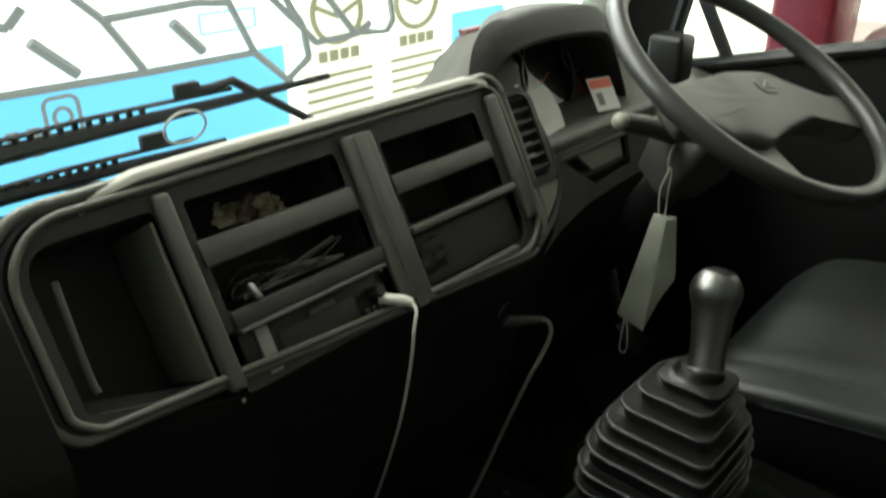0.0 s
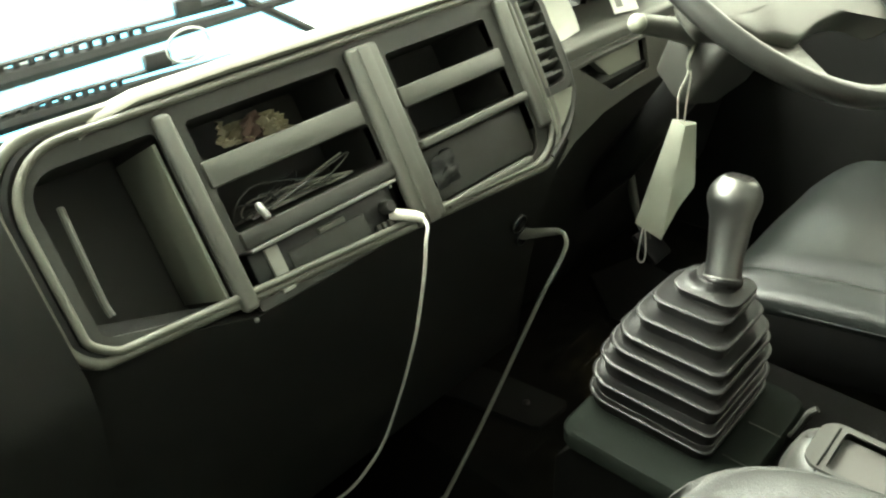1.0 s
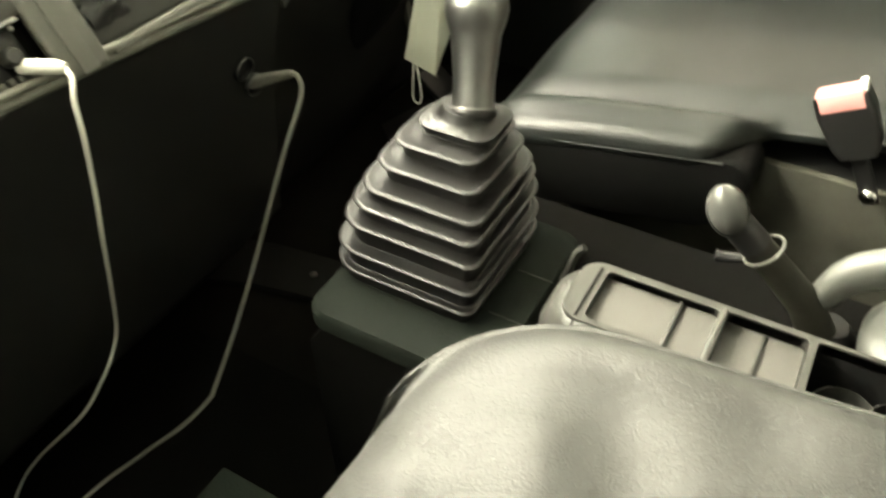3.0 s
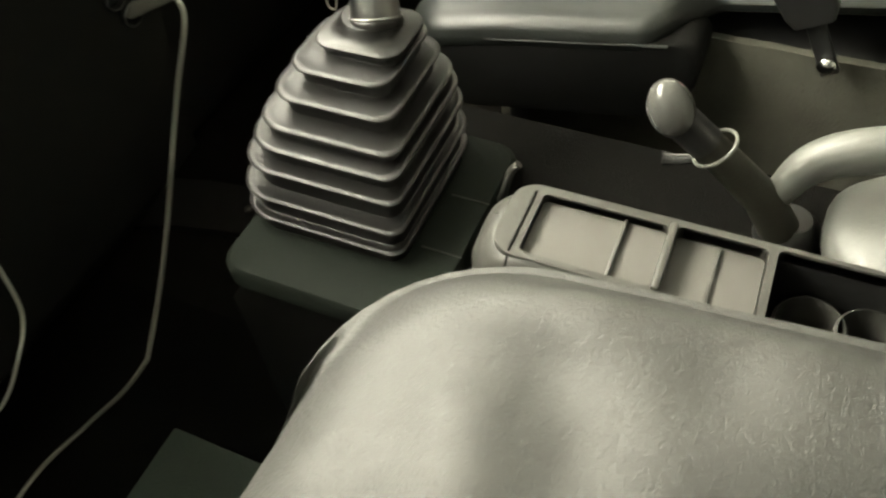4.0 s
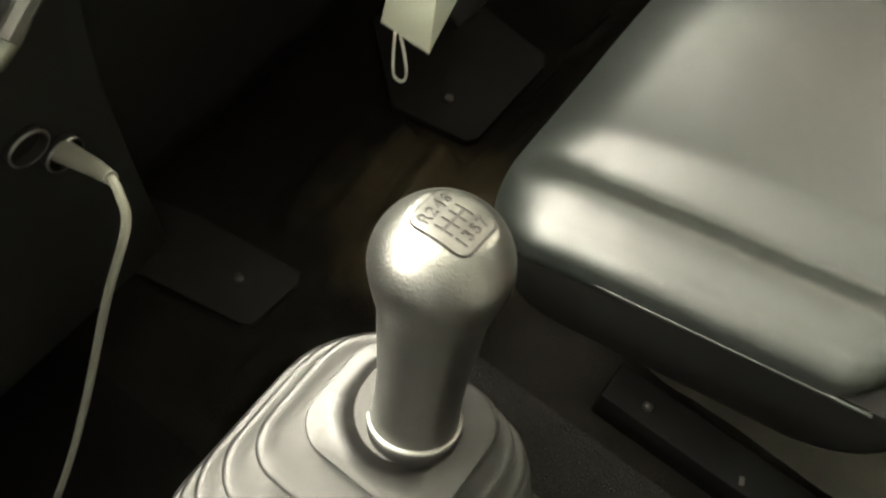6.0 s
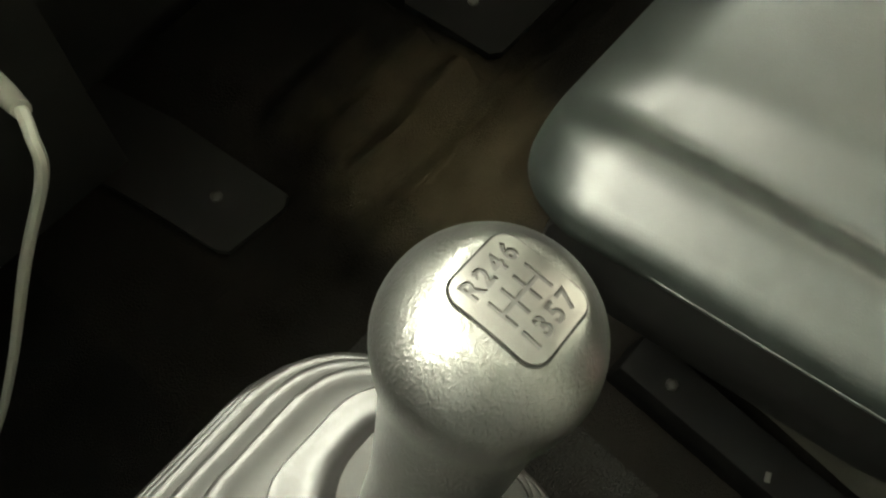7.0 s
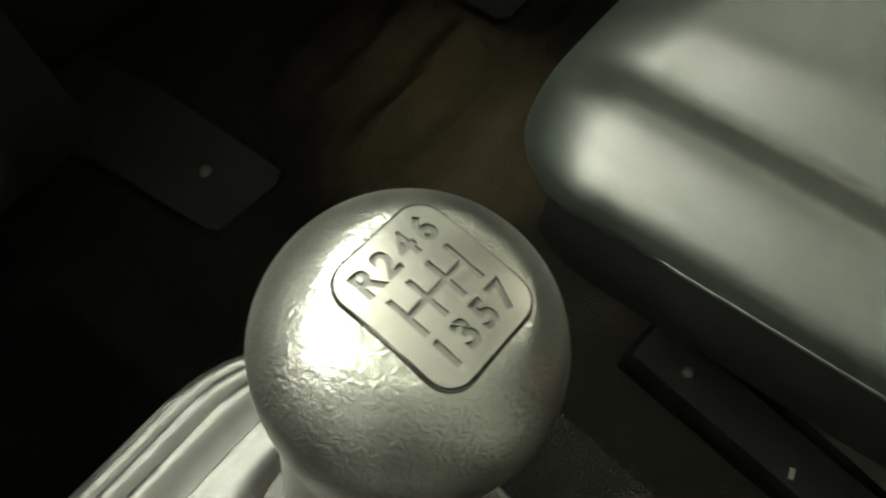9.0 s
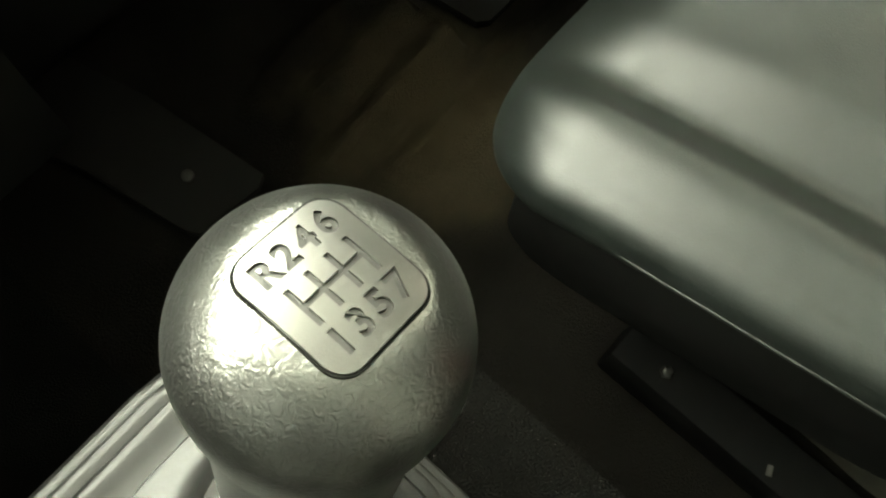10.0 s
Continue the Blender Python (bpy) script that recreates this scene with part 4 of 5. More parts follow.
# ---- seats ----
def cushion(x0, x1, yf, yb, zf, slope, crown_h, corner=0.07, thick=0.09, lump=0.0, dents=()):
    """A slack vinyl seat cushion, lofted from front to back: rolled edges, a crowned top and hollows in the vinyl."""
    loops, n = [], 56
    ys = [yf - corner * (1 - math.cos(radians(a))) for a in range(0, 91, 9)] + [yf - corner - (yf - corner - yb) * i / 40 for i in range(1, 41)]
    for y in ys:
        e = max(0.0, (y - (yf - corner)) / corner)
        inset = corner * (1 - math.sqrt(max(0, 1 - min(1, e) ** 2)))
        zt = zf + slope * (yf - y)
        drop = 0.045 * min(1, e) ** 3
        a, b = x0 + inset * 0.9, x1 - inset * 0.9
        lp = [(a + 0.01, y, zt - thick), (a - 0.004, y, zt - 0.03), (a - 0.006, y, zt - 0.012)]
        for i in range(n + 1):
            s = i / n
            x = a + (b - a) * s
            edge = 1 - max(0, 1 - min(x - a, b - x) / 0.05) ** 2.2
            z = zt - 0.012 + (0.012 + crown_h * (0.5 + 0.5 * math.sin(math.pi * s))) * edge - drop * edge
            z += lump * noise.noise(Vector((x * 9, y * 3.5, 0.3))) * edge - 0.8 * lump * abs(noise.noise(Vector((x * 13 + y * 4, y * 3, 3)))) * edge
            for dx, dy, wx, wy, deep in dents:
                z -= deep * edge * math.exp(-((x - dx) / wx) ** 2 - ((y - dy) / wy) ** 2)
            lp.append((x, y, z))
        lp += [(b + 0.006, y, zt - 0.012), (b + 0.004, y, zt - 0.03), (b - 0.01, y, zt - thick)]
        loops.append(lp)
    return loft(loops)


def ramp(v, lo, hi):
    t = min(1.0, max(0.0, (v - lo) / (hi - lo)))
    return t * t * (3 - 2 * t)


LIP = lambda y: (0.283 + 0.120 * (0.16 - y), 0.352 + 0.085 * (0.16 - y))
CREASE = 0.094
FRONT, CORNER, BOLSTER_END = 0.176, 0.070, -0.185


def bolster_cushion(x1, yb):
    """A driver's cushion: a padded side bolster with a rolled lip, a deep crease, and the seat panel beyond it."""
    loops = []
    ys = [FRONT - CORNER * (1 - math.cos(radians(a))) for a in range(0, 91, 5)]
    ys += [FRONT - CORNER - (FRONT - CORNER - yb) * i / 64 for i in range(1, 65)]
    for y in ys:
        e = max(0.0, (y - (FRONT - CORNER)) / CORNER)
        left, zl = LIP(y)
        a = left + 0.078 * (1 - math.sqrt(max(0.0, 1 - e * e))) + 0.012 * e
        tail = ramp(-y, -BOLSTER_END - 0.060, -BOLSTER_END + 0.020)
        a += 0.085 * tail
        b = x1 - 0.06 * e * e
        fall = 0.036 * e ** 2.2 + 0.008 * ramp(y, 0.0, FRONT)
        wide = left + CREASE
        lp = [(a + 0.012, y, zl - fall - 0.022), (a + 0.001, y, zl - fall - 0.014), (a - 0.001, y, zl - fall - 0.004)]
        spots = [0.0, 0.0012, 0.003, 0.006, 0.010, 0.015] + [0.015 + (b - a - 0.03) * (k / 84) ** 1.7 for k in range(1, 85)] + [b - a - 0.008, b - a - 0.002, b - a]
        for d in spots:
            x = a + d
            roll = math.sqrt(max(0.0, 1 - max(0.0, 1 - d / 0.020) ** 2))
            q = x - wide
            body = 0.020 * roll + 0.0115 * math.exp(-((q + 0.042) / 0.026) ** 2) * ramp(d, 0.0, 0.03) * (1 - tail)
            body -= 0.011 * ramp(q, -0.040, 0.0) * (1 - 0.9 * e)
            body += (0.016 * ramp(q, 0.0, 0.045) + 0.020 * ramp(q, 0.0, 0.20)) * (1 - 0.5 * e)
            body -= 0.0050 * math.exp(-(q / 0.012) ** 2) * (1 - e)
            far = math.sqrt(max(0.0, 1 - max(0.0, 1 - (b - x) / 0.03) ** 2))
            body -= 0.010 * ramp(y, 0.03, FRONT) * ramp(q, -0.01, 0.05)
            z = zl - 0.0005 + body * far - fall - 0.03 * (1 - far)
            z += 0.0016 * noise.noise(Vector((x * 11, y * 7, 2.2))) * roll
            lp.append((x, y, z))
        lp += [(b + 0.001, y, zl - fall - 0.03), (b - 0.012, y, zl - fall - 0.045)]
        loops.append(lp)
    return loft(loops)


ds = thing("driver_seat", Matrix.Translation((0.53, -0.15, FLOOR_Z)), "dark grey vinyl driver seat with black side skirt", "seat")
cpart(ds, "cushion", bolster_cushion(0.83, -0.46), VINYL_DARK)
sk = []
for g, off in ((0.012, 0.002), (0.004, 0.005), (0.0, 0.014), (0.0, 0.07)):
    lp_ = []
    for y, z in rounded(-0.195 + g, 0.125 - g, 0.0 + g, 0.112, (0.030, 0.030, 0.060, 0.055), 8):
        lx, lz = LIP(y)
        lp_.append((lx + off, y, lz - 0.117 + z))
    sk.append(lp_)
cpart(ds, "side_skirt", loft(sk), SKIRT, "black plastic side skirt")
lipc = [(LIP(y)[0] - 0.0005 + 0.006 * ramp(y, 0.04, 0.095), y, LIP(y)[1] - 0.006) for y in [0.095 - 0.018 * i for i in range(15)]]
cpart(ds, "piping", tube(bmesh.new(), lipc, 0.0017, 8), VINYL_DARK)
cl_ = []
for i in range(41):
    y = -0.50 + 0.60 * i / 40
    turn = 0.06 * ramp(y, -0.04, 0.10) ** 2
    strip = []
    for j in range(17):
        z = 0.045 + 0.29 * j / 16
        slack = 0.006 * noise.noise(Vector((y * 6 + z * 5, z * 16, 4.0))) + 0.004 * noise.noise(Vector((y * 20, z * 9, 1.0)))
        crease = 0.007 * math.exp(-((z - 0.165 - 0.10 * (y + 0.3)) / 0.012) ** 2)
        strip.append((0.405 + turn + slack + crease, y, z))
    cl_.append(strip + [(x + 0.012, y, z) for x, y, z in strip[::-1]])
cpart(ds, "side_cloth", loft(cl_), CLOTH, "dull olive side cloth")
cpart(ds, "base", boxm(0.43, 0.78, -0.45, 0.08, 0.02, 0.325, bevel=0.02), BLACK, "black seat base")
bk = boxm(0.38, 0.83, -0.64, -0.44, 0.42, 1.15, bevel=0.06, seg=5)
cpart(ds, "backrest", bk, VINYL_DARK)
rl = thing("seat_rail", Matrix.Translation((0.385, -0.2, FLOOR_Z)), "black steel seat rail with bolts on the floor", "seat rail")
cpart(rl, "rail", boxm(0.345, 0.395, -0.52, 0.0, FLOOR_Z, 0.045, bevel=0.004), RAIL)
for y in (-0.05, -0.40):
    bm = lathe([(0.0065, 0), (0.0065, 0.004), (0.0045, 0.006), (0.001, 0.007)], 6)
    bm.transform(Matrix.Translation((0.366, y, 0.045)))
    cpart(rl, "bolt", bm, DASH_DARK, "dull dark bolt")
for x, y, ang, long in ((0.366, -0.282, 20, 0.008), (0.356, -0.172, -70, 0.005), (0.372, -0.262, 70, 0.004), (0.349, -0.378, 35, 0.006), (0.354, -0.345, -50, 0.005)):
    bm = boxm(-0.0025, 0.0025, -long, long, 0.0, 0.0012, bevel=0.0004)
    for q in bm.verts:
        q.co.z += 0.004 * (q.co.y / long) ** 2 + 0.3 * q.co.x
    bm.transform(Matrix.Translation((x, y, 0.0455)) @ Matrix.Rotation(radians(ang), 4, "Z"))
    cpart(rl, "clip", bm, DASH_RIM, "small dull clip")

# slack places in the vinyl: x, y, half widths, depth
DENTS = ((-0.275, -0.114, 0.055, 0.022, 0.010), (-0.235, -0.150, 0.022, 0.022, -0.008), (-0.195, -0.195, 0.022, 0.030, 0.007), (-0.24, -0.22, 0.03, 0.03, 0.008), (-0.155, -0.205, 0.025, 0.03, -0.004), (-0.17, -0.285, 0.030, 0.030, 0.007), (-0.29, -0.17, 0.025, 0.03, -0.006), (-0.14, -0.36, 0.02, 0.04, 0.006))
ps = thing("passenger_seat", Matrix.Translation((-0.45, -0.3, FLOOR_Z)), "pale grey grained vinyl passenger seat", "seat")
cpart(ps, "cushion", cushion(-0.80, -0.108, -0.035, -0.62, 0.490, 0.10, 0.030, corner=0.14, thick=0.14, lump=0.022, dents=DENTS), VINYL)
cpart(ps, "base", boxm(-0.76, -0.16, -0.60, -0.14, FLOOR_Z, 0.39, bevel=0.02), BLACK, "black seat base")
cpart(ps, "backrest", boxm(-0.80, -0.13, -0.82, -0.64, 0.48, 1.15, bevel=0.05, seg=5), VINYL)
# ---- seat belt buckle ----
bc = thing("seat_belt_buckle", Matrix.Translation((0.37, -0.33, 0.36)), "black seat belt buckle with red release button", "belt buckle")
A, B = Vector((0.372, -0.228, 0.467)), Vector((0.372, -0.281, 0.495))
u = (B - A).normalized()
v = Vector((0, -u.z, u.y)) * -1
if v.z > 0:
    v = -v
BM_ = Matrix(((1, u.x, v.x, 0.372), (0, u.y, v.y, A.y), (0, u.z, v.z, A.z), (0, 0, 0, 1)))
bm = loft([[(x, y, z) for x, y in rounded(-0.014, 0.014, y0, y1, 0.006)] for z, y0, y1 in ((0.004, -0.002, 0.056), (0.03, -0.003, 0.060), (0.075, 0.004, 0.058), (0.088, 0.010, 0.052))])
bm.transform(BM_)
cpart(bc, "housing", bm, BLACK)
bm = boxm(-0.0145, 0.012, 0.001, 0.054, 0.0, 0.026, bevel=0.004)
bm.transform(BM_)
cpart(bc, "release_button", bm, RED, "red release button")
bm = boxm(-0.010, 0.010, 0.048, 0.056, -0.004, 0.02, bevel=0.002)
bm.transform(BM_)
cpart(bc, "tongue_slot", bm, PAPER, "pale edge")
bm = boxm(-0.004, 0.004, 0.020, 0.040, 0.085, 0.16, bevel=0.002)
bm.transform(BM_)
cpart(bc, "stalk", bm, BLACK)
bm = lathe([(0.010, 0), (0.010, 0.004), (0.006, 0.008), (0.001, 0.009)], 16)
bm.transform(BM_ @ Matrix.Translation((-0.004, 0.030, 0.145)) @ Matrix.Rotation(radians(-90), 4, "Y"))
cpart(bc, "bolt", bm, CHROME, "bright anchor bolt")

# ---- steering wheel and column ----
tilt = radians(31.7)
WM = Matrix.Translation((0.4975, 0.2177, 0.779)) @ Matrix.Rotation(tilt, 4, "X") @ Matrix.Rotation(radians(-20), 4, "Z")
sw = thing("steering_wheel", WM, "dark plastic steering wheel with grey hub pad", "steering wheel")
rim = []
for k in range(72):
    a = 2 * math.pi * k / 72
    rim.append((0.245 * math.cos(a), 0.245 * math.sin(a), 0))
part("rim", tube(bmesh.new(), rim, 0.0165, 16, closed=True), WHEEL, sw)
# broad hub pad that runs out into the spokes
PAD = [(-0.222, -0.040), (-0.150, -0.004), (-0.060, 0.031), (0.013, 0.046), (0.100, 0.048), (0.150, 0.014), (0.195, -0.014), (0.228, -0.022), (0.222, -0.088), (0.175, -0.066), (0.120, -0.062), (0.040, -0.084), (-0.025, -0.110), (-0.068, -0.104), (-0.110, -0.100), (-0.165, -0.086), (-0.212, -0.085)]
pad = [(p.x, p.y) for p in smooth_path([(x, y, 0) for x, y in PAD + PAD[:1]], 6)[:-1]]
px_, py_ = 0.02, -0.03
loops = []
for k, dz in ((0.90, 0.045), (0.985, 0.030), (1.0, 0.016), (0.995, 0.009), (0.98, 0.0045), (0.95, 0.0018), (0.90, 0.0004), (0.75, 0.0), (0.55, 0.0), (0.35, 0.0), (0.15, 0.0)):
    lp_ = []
    for x, y in pad:
        x, y = px_ + (x - px_) * k, py_ + (y - py_) * k
        valley = 0.004 * math.exp(-((x + 0.075 - 0.3 * (y + 0.03)) / 0.018) ** 2)
        lp_.append((x, y, -0.0145 - dz - valley - 0.9 * (y + 0.02) ** 2 + 0.10 * max(0, abs(x) - 0.12)))
    loops.append(lp_)
part("hub_pad", loft(loops), HUB, sw, "grey hub pad running out into the spokes")
LOW = [(-0.085, -0.05), (0.0, -0.07), (0.0, -0.112), (-0.012, -0.150), (-0.045, -0.228), (-0.145, -0.188), (-0.105, -0.11)]
bm = loft([[(x, y, z + 0.35 * max(0, math.hypot(x, y) - 0.14)) for x, y in LOW] for z in (-0.056, -0.042)])
part("spoke", bm, HUB, sw, "grey lower spoke")
bm = loft([[(x + 0.052, y + 0.006, -0.0175) for x, y in rounded(-0.026, 0.026, -0.018, 0.018, 0.0179)], [(x + 0.052, y + 0.006, -0.0130) for x, y in rounded(-0.025, 0.025, -0.017, 0.017, 0.0169)]])
part("emblem", bm, DASH, sw, "dark oval emblem")
part("emblem_mark", sheet([(0.038, 0.0), (0.066, 0.0), (0.052, 0.018)], [[(0.045, 0.0035), (0.059, 0.0035), (0.052, 0.0115)]], -0.0132, -0.0115), STEEL, sw, "bright plain emblem shape")

col = thing("steering_column", WM, "dark steering column shroud with stalks", "steering column")
bm = loft([[(x, y, z) for x, y in rounded(-hx, hx, -hy, hy, 0.02)] for z, hx, hy in ((-0.07, 0.04, 0.04), (-0.09, 0.056, 0.05), (-0.17, 0.060, 0.055), (-0.23, 0.05, 0.045))])
part("shroud", bm, DASH_DARK, col)
part("shaft", tube(bmesh.new(), [(0, 0, -0.2), (0, 0, -0.45), (0, 0.06, -0.78)], 0.035, 16), BLACK, col)
cpart(col, "stalk", tube(bmesh.new(), [(0.475, 0.30, 0.675), (0.44, 0.318, 0.688), (0.40, 0.33, 0.702), (0.345, 0.350, 0.720), (0.330, 0.352, 0.722)], lambda s: 0.021 - 0.008 * s, 18), DASH)
bm = bmesh.new()
bmesh.ops.create_uvsphere(bm, u_segments=20, v_segments=14, radius=0.0145)
bm.transform(Matrix.Translation((0.333, 0.350, 0.723)))
cpart(col, "stalk_knob", bm, DASH_PALE, "pale stalk end")
cpart(col, "hook", tube(bmesh.new(), smooth_path([(0.455, 0.31, 0.67), (0.42, 0.300, 0.668), (0.399, 0.294, 0.660), (0.394, 0.291, 0.650), (0.398, 0.288, 0.644)], 5), 0.0028, 8), DASH_PALE, "pale wire hook")

# ---- face mask hung on the column ----
mk = thing("face_mask", Matrix.Translation((0.392, 0.286, 0.652)), "pale green folded cloth face mask hanging by its loops", "face mask")
rd, fw = Vector((0.62, -0.78, 0)), Vector((0.78, 0.62, 0))
TL, TM, TR = Vector((0.387, 0.302, 0.563)), Vector((0.399, 0.288, 0.558)), Vector((0.411, 0.273, 0.557))
BL, TIP, RM, RL = Vector((0.361, 0.335, 0.370)), Vector((0.389, 0.300, 0.345)), Vector((0.418, 0.264, 0.445)), Vector((0.405, 0.281, 0.405))
rows_m = []
# it hangs a little deeper in the footwell than the lever
EYE = Vector((-0.70, -0.23, 1.065))
TL, TM, TR, BL, TIP, RM, RL = [EYE + (p - EYE) * 1.045 for p in (TL, TM, TR, BL, TIP, RM, RL)]
for i in range(17):
    s = i / 16
    le, fo = TL.lerp(BL, s), TM.lerp(TIP, s)
    ri = TR.lerp(RM, s / 0.55) if s < 0.55 else (RM.lerp(RL, (s - 0.55) / 0.25) if s < 0.8 else RL.lerp(TIP + rd * 0.004, (s - 0.8) / 0.2))
    wv = 0.003 * math.sin(7 * s) + 0.002 * math.sin(17 * s)
    rows_m.append([le + fw * 0.004, le.lerp(fo, 0.45) - fw * (0.004 + wv), fo - fw * 0.013, ri - fw * 0.002, ri + fw * 0.006, le.lerp(fo, 0.6) + fw * 0.010])
cpart(mk, "cloth", loft(rows_m), MASK)
K = Vector((0.395, 0.291, 0.650))
cpart(mk, "ear_loop", tube(bmesh.new(), smooth_path([TL + rd * 0.008, TL.lerp(K, 0.5) - rd * 0.002, K - Vector((0, 0, 0.012)), K, K - Vector((-0.004, 0.004, 0.014)), TM.lerp(K, 0.5) + rd * 0.002, TM], 8), 0.0015, 6), STRAP, "white elastic loop")
L0 = BL.lerp(TIP, 0.3)
cpart(mk, "ear_loop", tube(bmesh.new(), smooth_path([L0, L0 + Vector((-0.002, 0.002, -0.035)), L0 + Vector((-0.001, 0.003, -0.066)), L0 + rd * 0.006 + Vector((0, 0, -0.074)), L0 + rd * 0.010 + Vector((0, 0, -0.06)), L0 + rd * 0.008 + Vector((0, 0, -0.03)), L0 + rd * 0.004], 8), 0.0015, 6), STRAP, "white elastic loop")

# ---- paper and card in front of the instruments ----
bm = bmesh.new()
rows_p = []
for k in range(9):
    q = k / 8
    c_ = Vector((0.329 + 0.014 * q, 0.470 + 0.055 * q, 0.681 + 0.062 * q)) + Vector((0, -0.006, 0.004)) * math.sin(math.pi * q)
    w_ = 0.034 - 0.008 * q
    rows_p.append([c_ + Vector((-w_, 0.002, -0.006)), c_ + Vector((w_, 0, 0.004)), c_ + Vector((w_, 0.001, 0.005)), c_ + Vector((-w_, 0.003, -0.005))])
tagged(mesh_ob("paper_slip", loft(rows_p), PAPER), "white paper slip leaning in front of the instruments", "paper")
cd = thing("card", Matrix.Translation((0.506, 0.470, 0.683)) @ Matrix.Rotation(radians(-34), 4, "X") @ Matrix.Rotation(radians(6), 4, "Y"), "white card with red print leaning by the instruments", "card")
part("sheet", boxm(-0.036, 0.036, -0.0006, 0.0006, 0, 0.062), PAPER, cd)
part("print", boxm(-0.034, 0.034, -0.0012, -0.0004, 0.042, 0.060), PAPER_RED, cd, "red printed band")
part("print", boxm(-0.024, -0.006, -0.0012, -0.0004, 0.010, 0.034), DASH, cd, "grey printed bar")

# ---- footwell ----
br = thing("floor_bracket", Matrix.Translation((0.17, 0.44, FLOOR_Z)), "dark flat steel bracket with a screw on the floor", "bracket")
bm = sheet([(0.166, 0.402), (0.174, 0.391), (0.250, 0.384), (0.264, 0.392), (0.262, 0.410), (0.244, 0.550), (0.215, 0.66), (0.10, 0.64), (0.138, 0.545)], [], -0.018, -0.007)
cpart(br, "strap", bm, PLATE)
bm = lathe([(0.007, -0.009), (0.007, -0.005), (0.004, -0.003), (0.001, -0.003)], 12)
bm.transform(Matrix.Translation((0.209, 0.448, 0.001)))
cpart(br, "screw", bm, DASH_DARK, "small screw")
pd = thing("floor_plate", Matrix.Translation((0.6, 0.42, FLOOR_Z)), "dark flat cover plate with a screw in the driver footwell", "cover plate")
cpart(pd, "sheet", sheet([(0.562, 0.348), (0.575, 0.338), (0.745, 0.338), (0.765, 0.350), (0.80, 0.56), (0.66, 0.60), (0.545, 0.470)], [], -0.018, -0.006), PLATE)
bm = lathe([(0.007, -0.005), (0.007, -0.001), (0.001, 0.0)], 10)
bm.transform(Matrix.Translation((0.606, 0.412, -0.001)))
cpart(pd, "screw", bm, DASH_RIM)
# wrinkled carpet over the footwell floor
fc = bmesh.new()
NX, NY = 90, 150
gr = [[None] * (NY + 1) for _ in range(NX + 1)]
for i in range(NX + 1):
    for j in range(NY + 1):
        x, y = 0.02 + 0.95 * i / NX, -0.45 + 1.15 * j / NY
        sway = 0.03 * noise.noise(Vector((x * 5, y * 2, 1)))
        z = 0.012 * abs(noise.noise(Vector((x * 5, y * 16, 1)))) + 0.005 * noise.noise(Vector((x * 24, y * 24, 2)))
        # rucks that run across the footwell
        for y0, high, half in ((0.232, 0.014, 0.016), (0.287, 0.024, 0.017), (0.350, 0.034, 0.020), (0.418, 0.026, 0.018), (0.475, 0.022, 0.02)):
            z += high * math.exp(-((y + sway - y0) / half) ** 2) * ramp(x, 0.28, 0.38) * (0.75 + 0.5 * noise.noise(Vector((x * 9, y0 * 40, 3))))
        # it lies flat under the screwed plates
        flat = min(1.0, max(0.0, (abs(x - 0.20) - 0.075) / 0.05 if y > 0.37 else 1.0, 0.0)) * (0.0 if x > 0.53 and y > 0.32 else 1.0)
        gr[i][j] = fc.verts.new((x, y, FLOOR_Z + 0.001 + max(0, z) * flat * min(1, 8 * min(i / NX, 1 - i / NX, j / NY, 1 - j / NY))))
for i in range(NX):
    for j in range(NY):
        fc.faces.new((gr[i][j], gr[i + 1][j], gr[i + 1][j + 1], gr[i][j + 1]))
tagged(mesh_ob("floor_carpet", fc, CARPET_BROWN), "dark brown wrinkled carpet in the footwell, its brighter patch put into the colour", "carpet")
pe = thing("clutch_pedal", Matrix.Translation((0.62, 0.34, 0.2)), "black pedal on a steel arm", "pedal")
bm = boxm(-0.035, 0.035, -0.04, 0.04, -0.007, 0.007, bevel=0.005)
bm.transform(Matrix.Translation((0.66, 0.45, 0.14)) @ Matrix.Rotation(radians(40), 4, "X"))
cpart(pe, "pad", bm, BLACK)
cpart(pe, "arm", tube(bmesh.new(), [(0.66, 0.455, 0.135), (0.66, 0.50, 0.22), (0.66, 0.56, 0.45)], 0.010, 10), DASH)

# ---- wipers outside the glass ----
def wiper(pts, label, arm, comb):
    w_ = thing("wiper", Matrix.Translation(pts[0]), label, "wiper", "wipers")
    cpart(w_, "blade", tube(bmesh.new(), pts, lambda s: 0.014 if 0.02 < s < 0.98 else 0.006, 8), BLACK)
    a, b = Vector(pts[0]), Vector(pts[-1])
    for i in range(11):
        c = a.lerp(b, comb + 0.018 * i) + Vector((0, -0.004, 0.0155))
        cpart(w_, "clip", boxm(c.x - 0.004, c.x + 0.004, c.y - 0.003, c.y + 0.003, c.z - 0.006, c.z + 0.003), BLACK)
    cpart(w_, "spine", tube(bmesh.new(), [a.lerp(b, comb - 0.05) + Vector((0, 0, 0.014)), a.lerp(b, comb + 0.10) + Vector((0, 0, 0.0195)), a.lerp(b, comb + 0.32) + Vector((0, 0, 0.017))], 0.0042, 6), BLACK)
    c = a.lerp(b, comb + 0.25) + Vector((0, 0, 0.030))
    cpart(w_, "joint", boxm(c.x - 0.022, c.x + 0.022, c.y - 0.008, c.y + 0.008, c.z - 0.012, c.z + 0.012, bevel=0.005), BLACK)
    cpart(w_, "arm", tube(bmesh.new(), arm, 0.008, 8), BLACK)


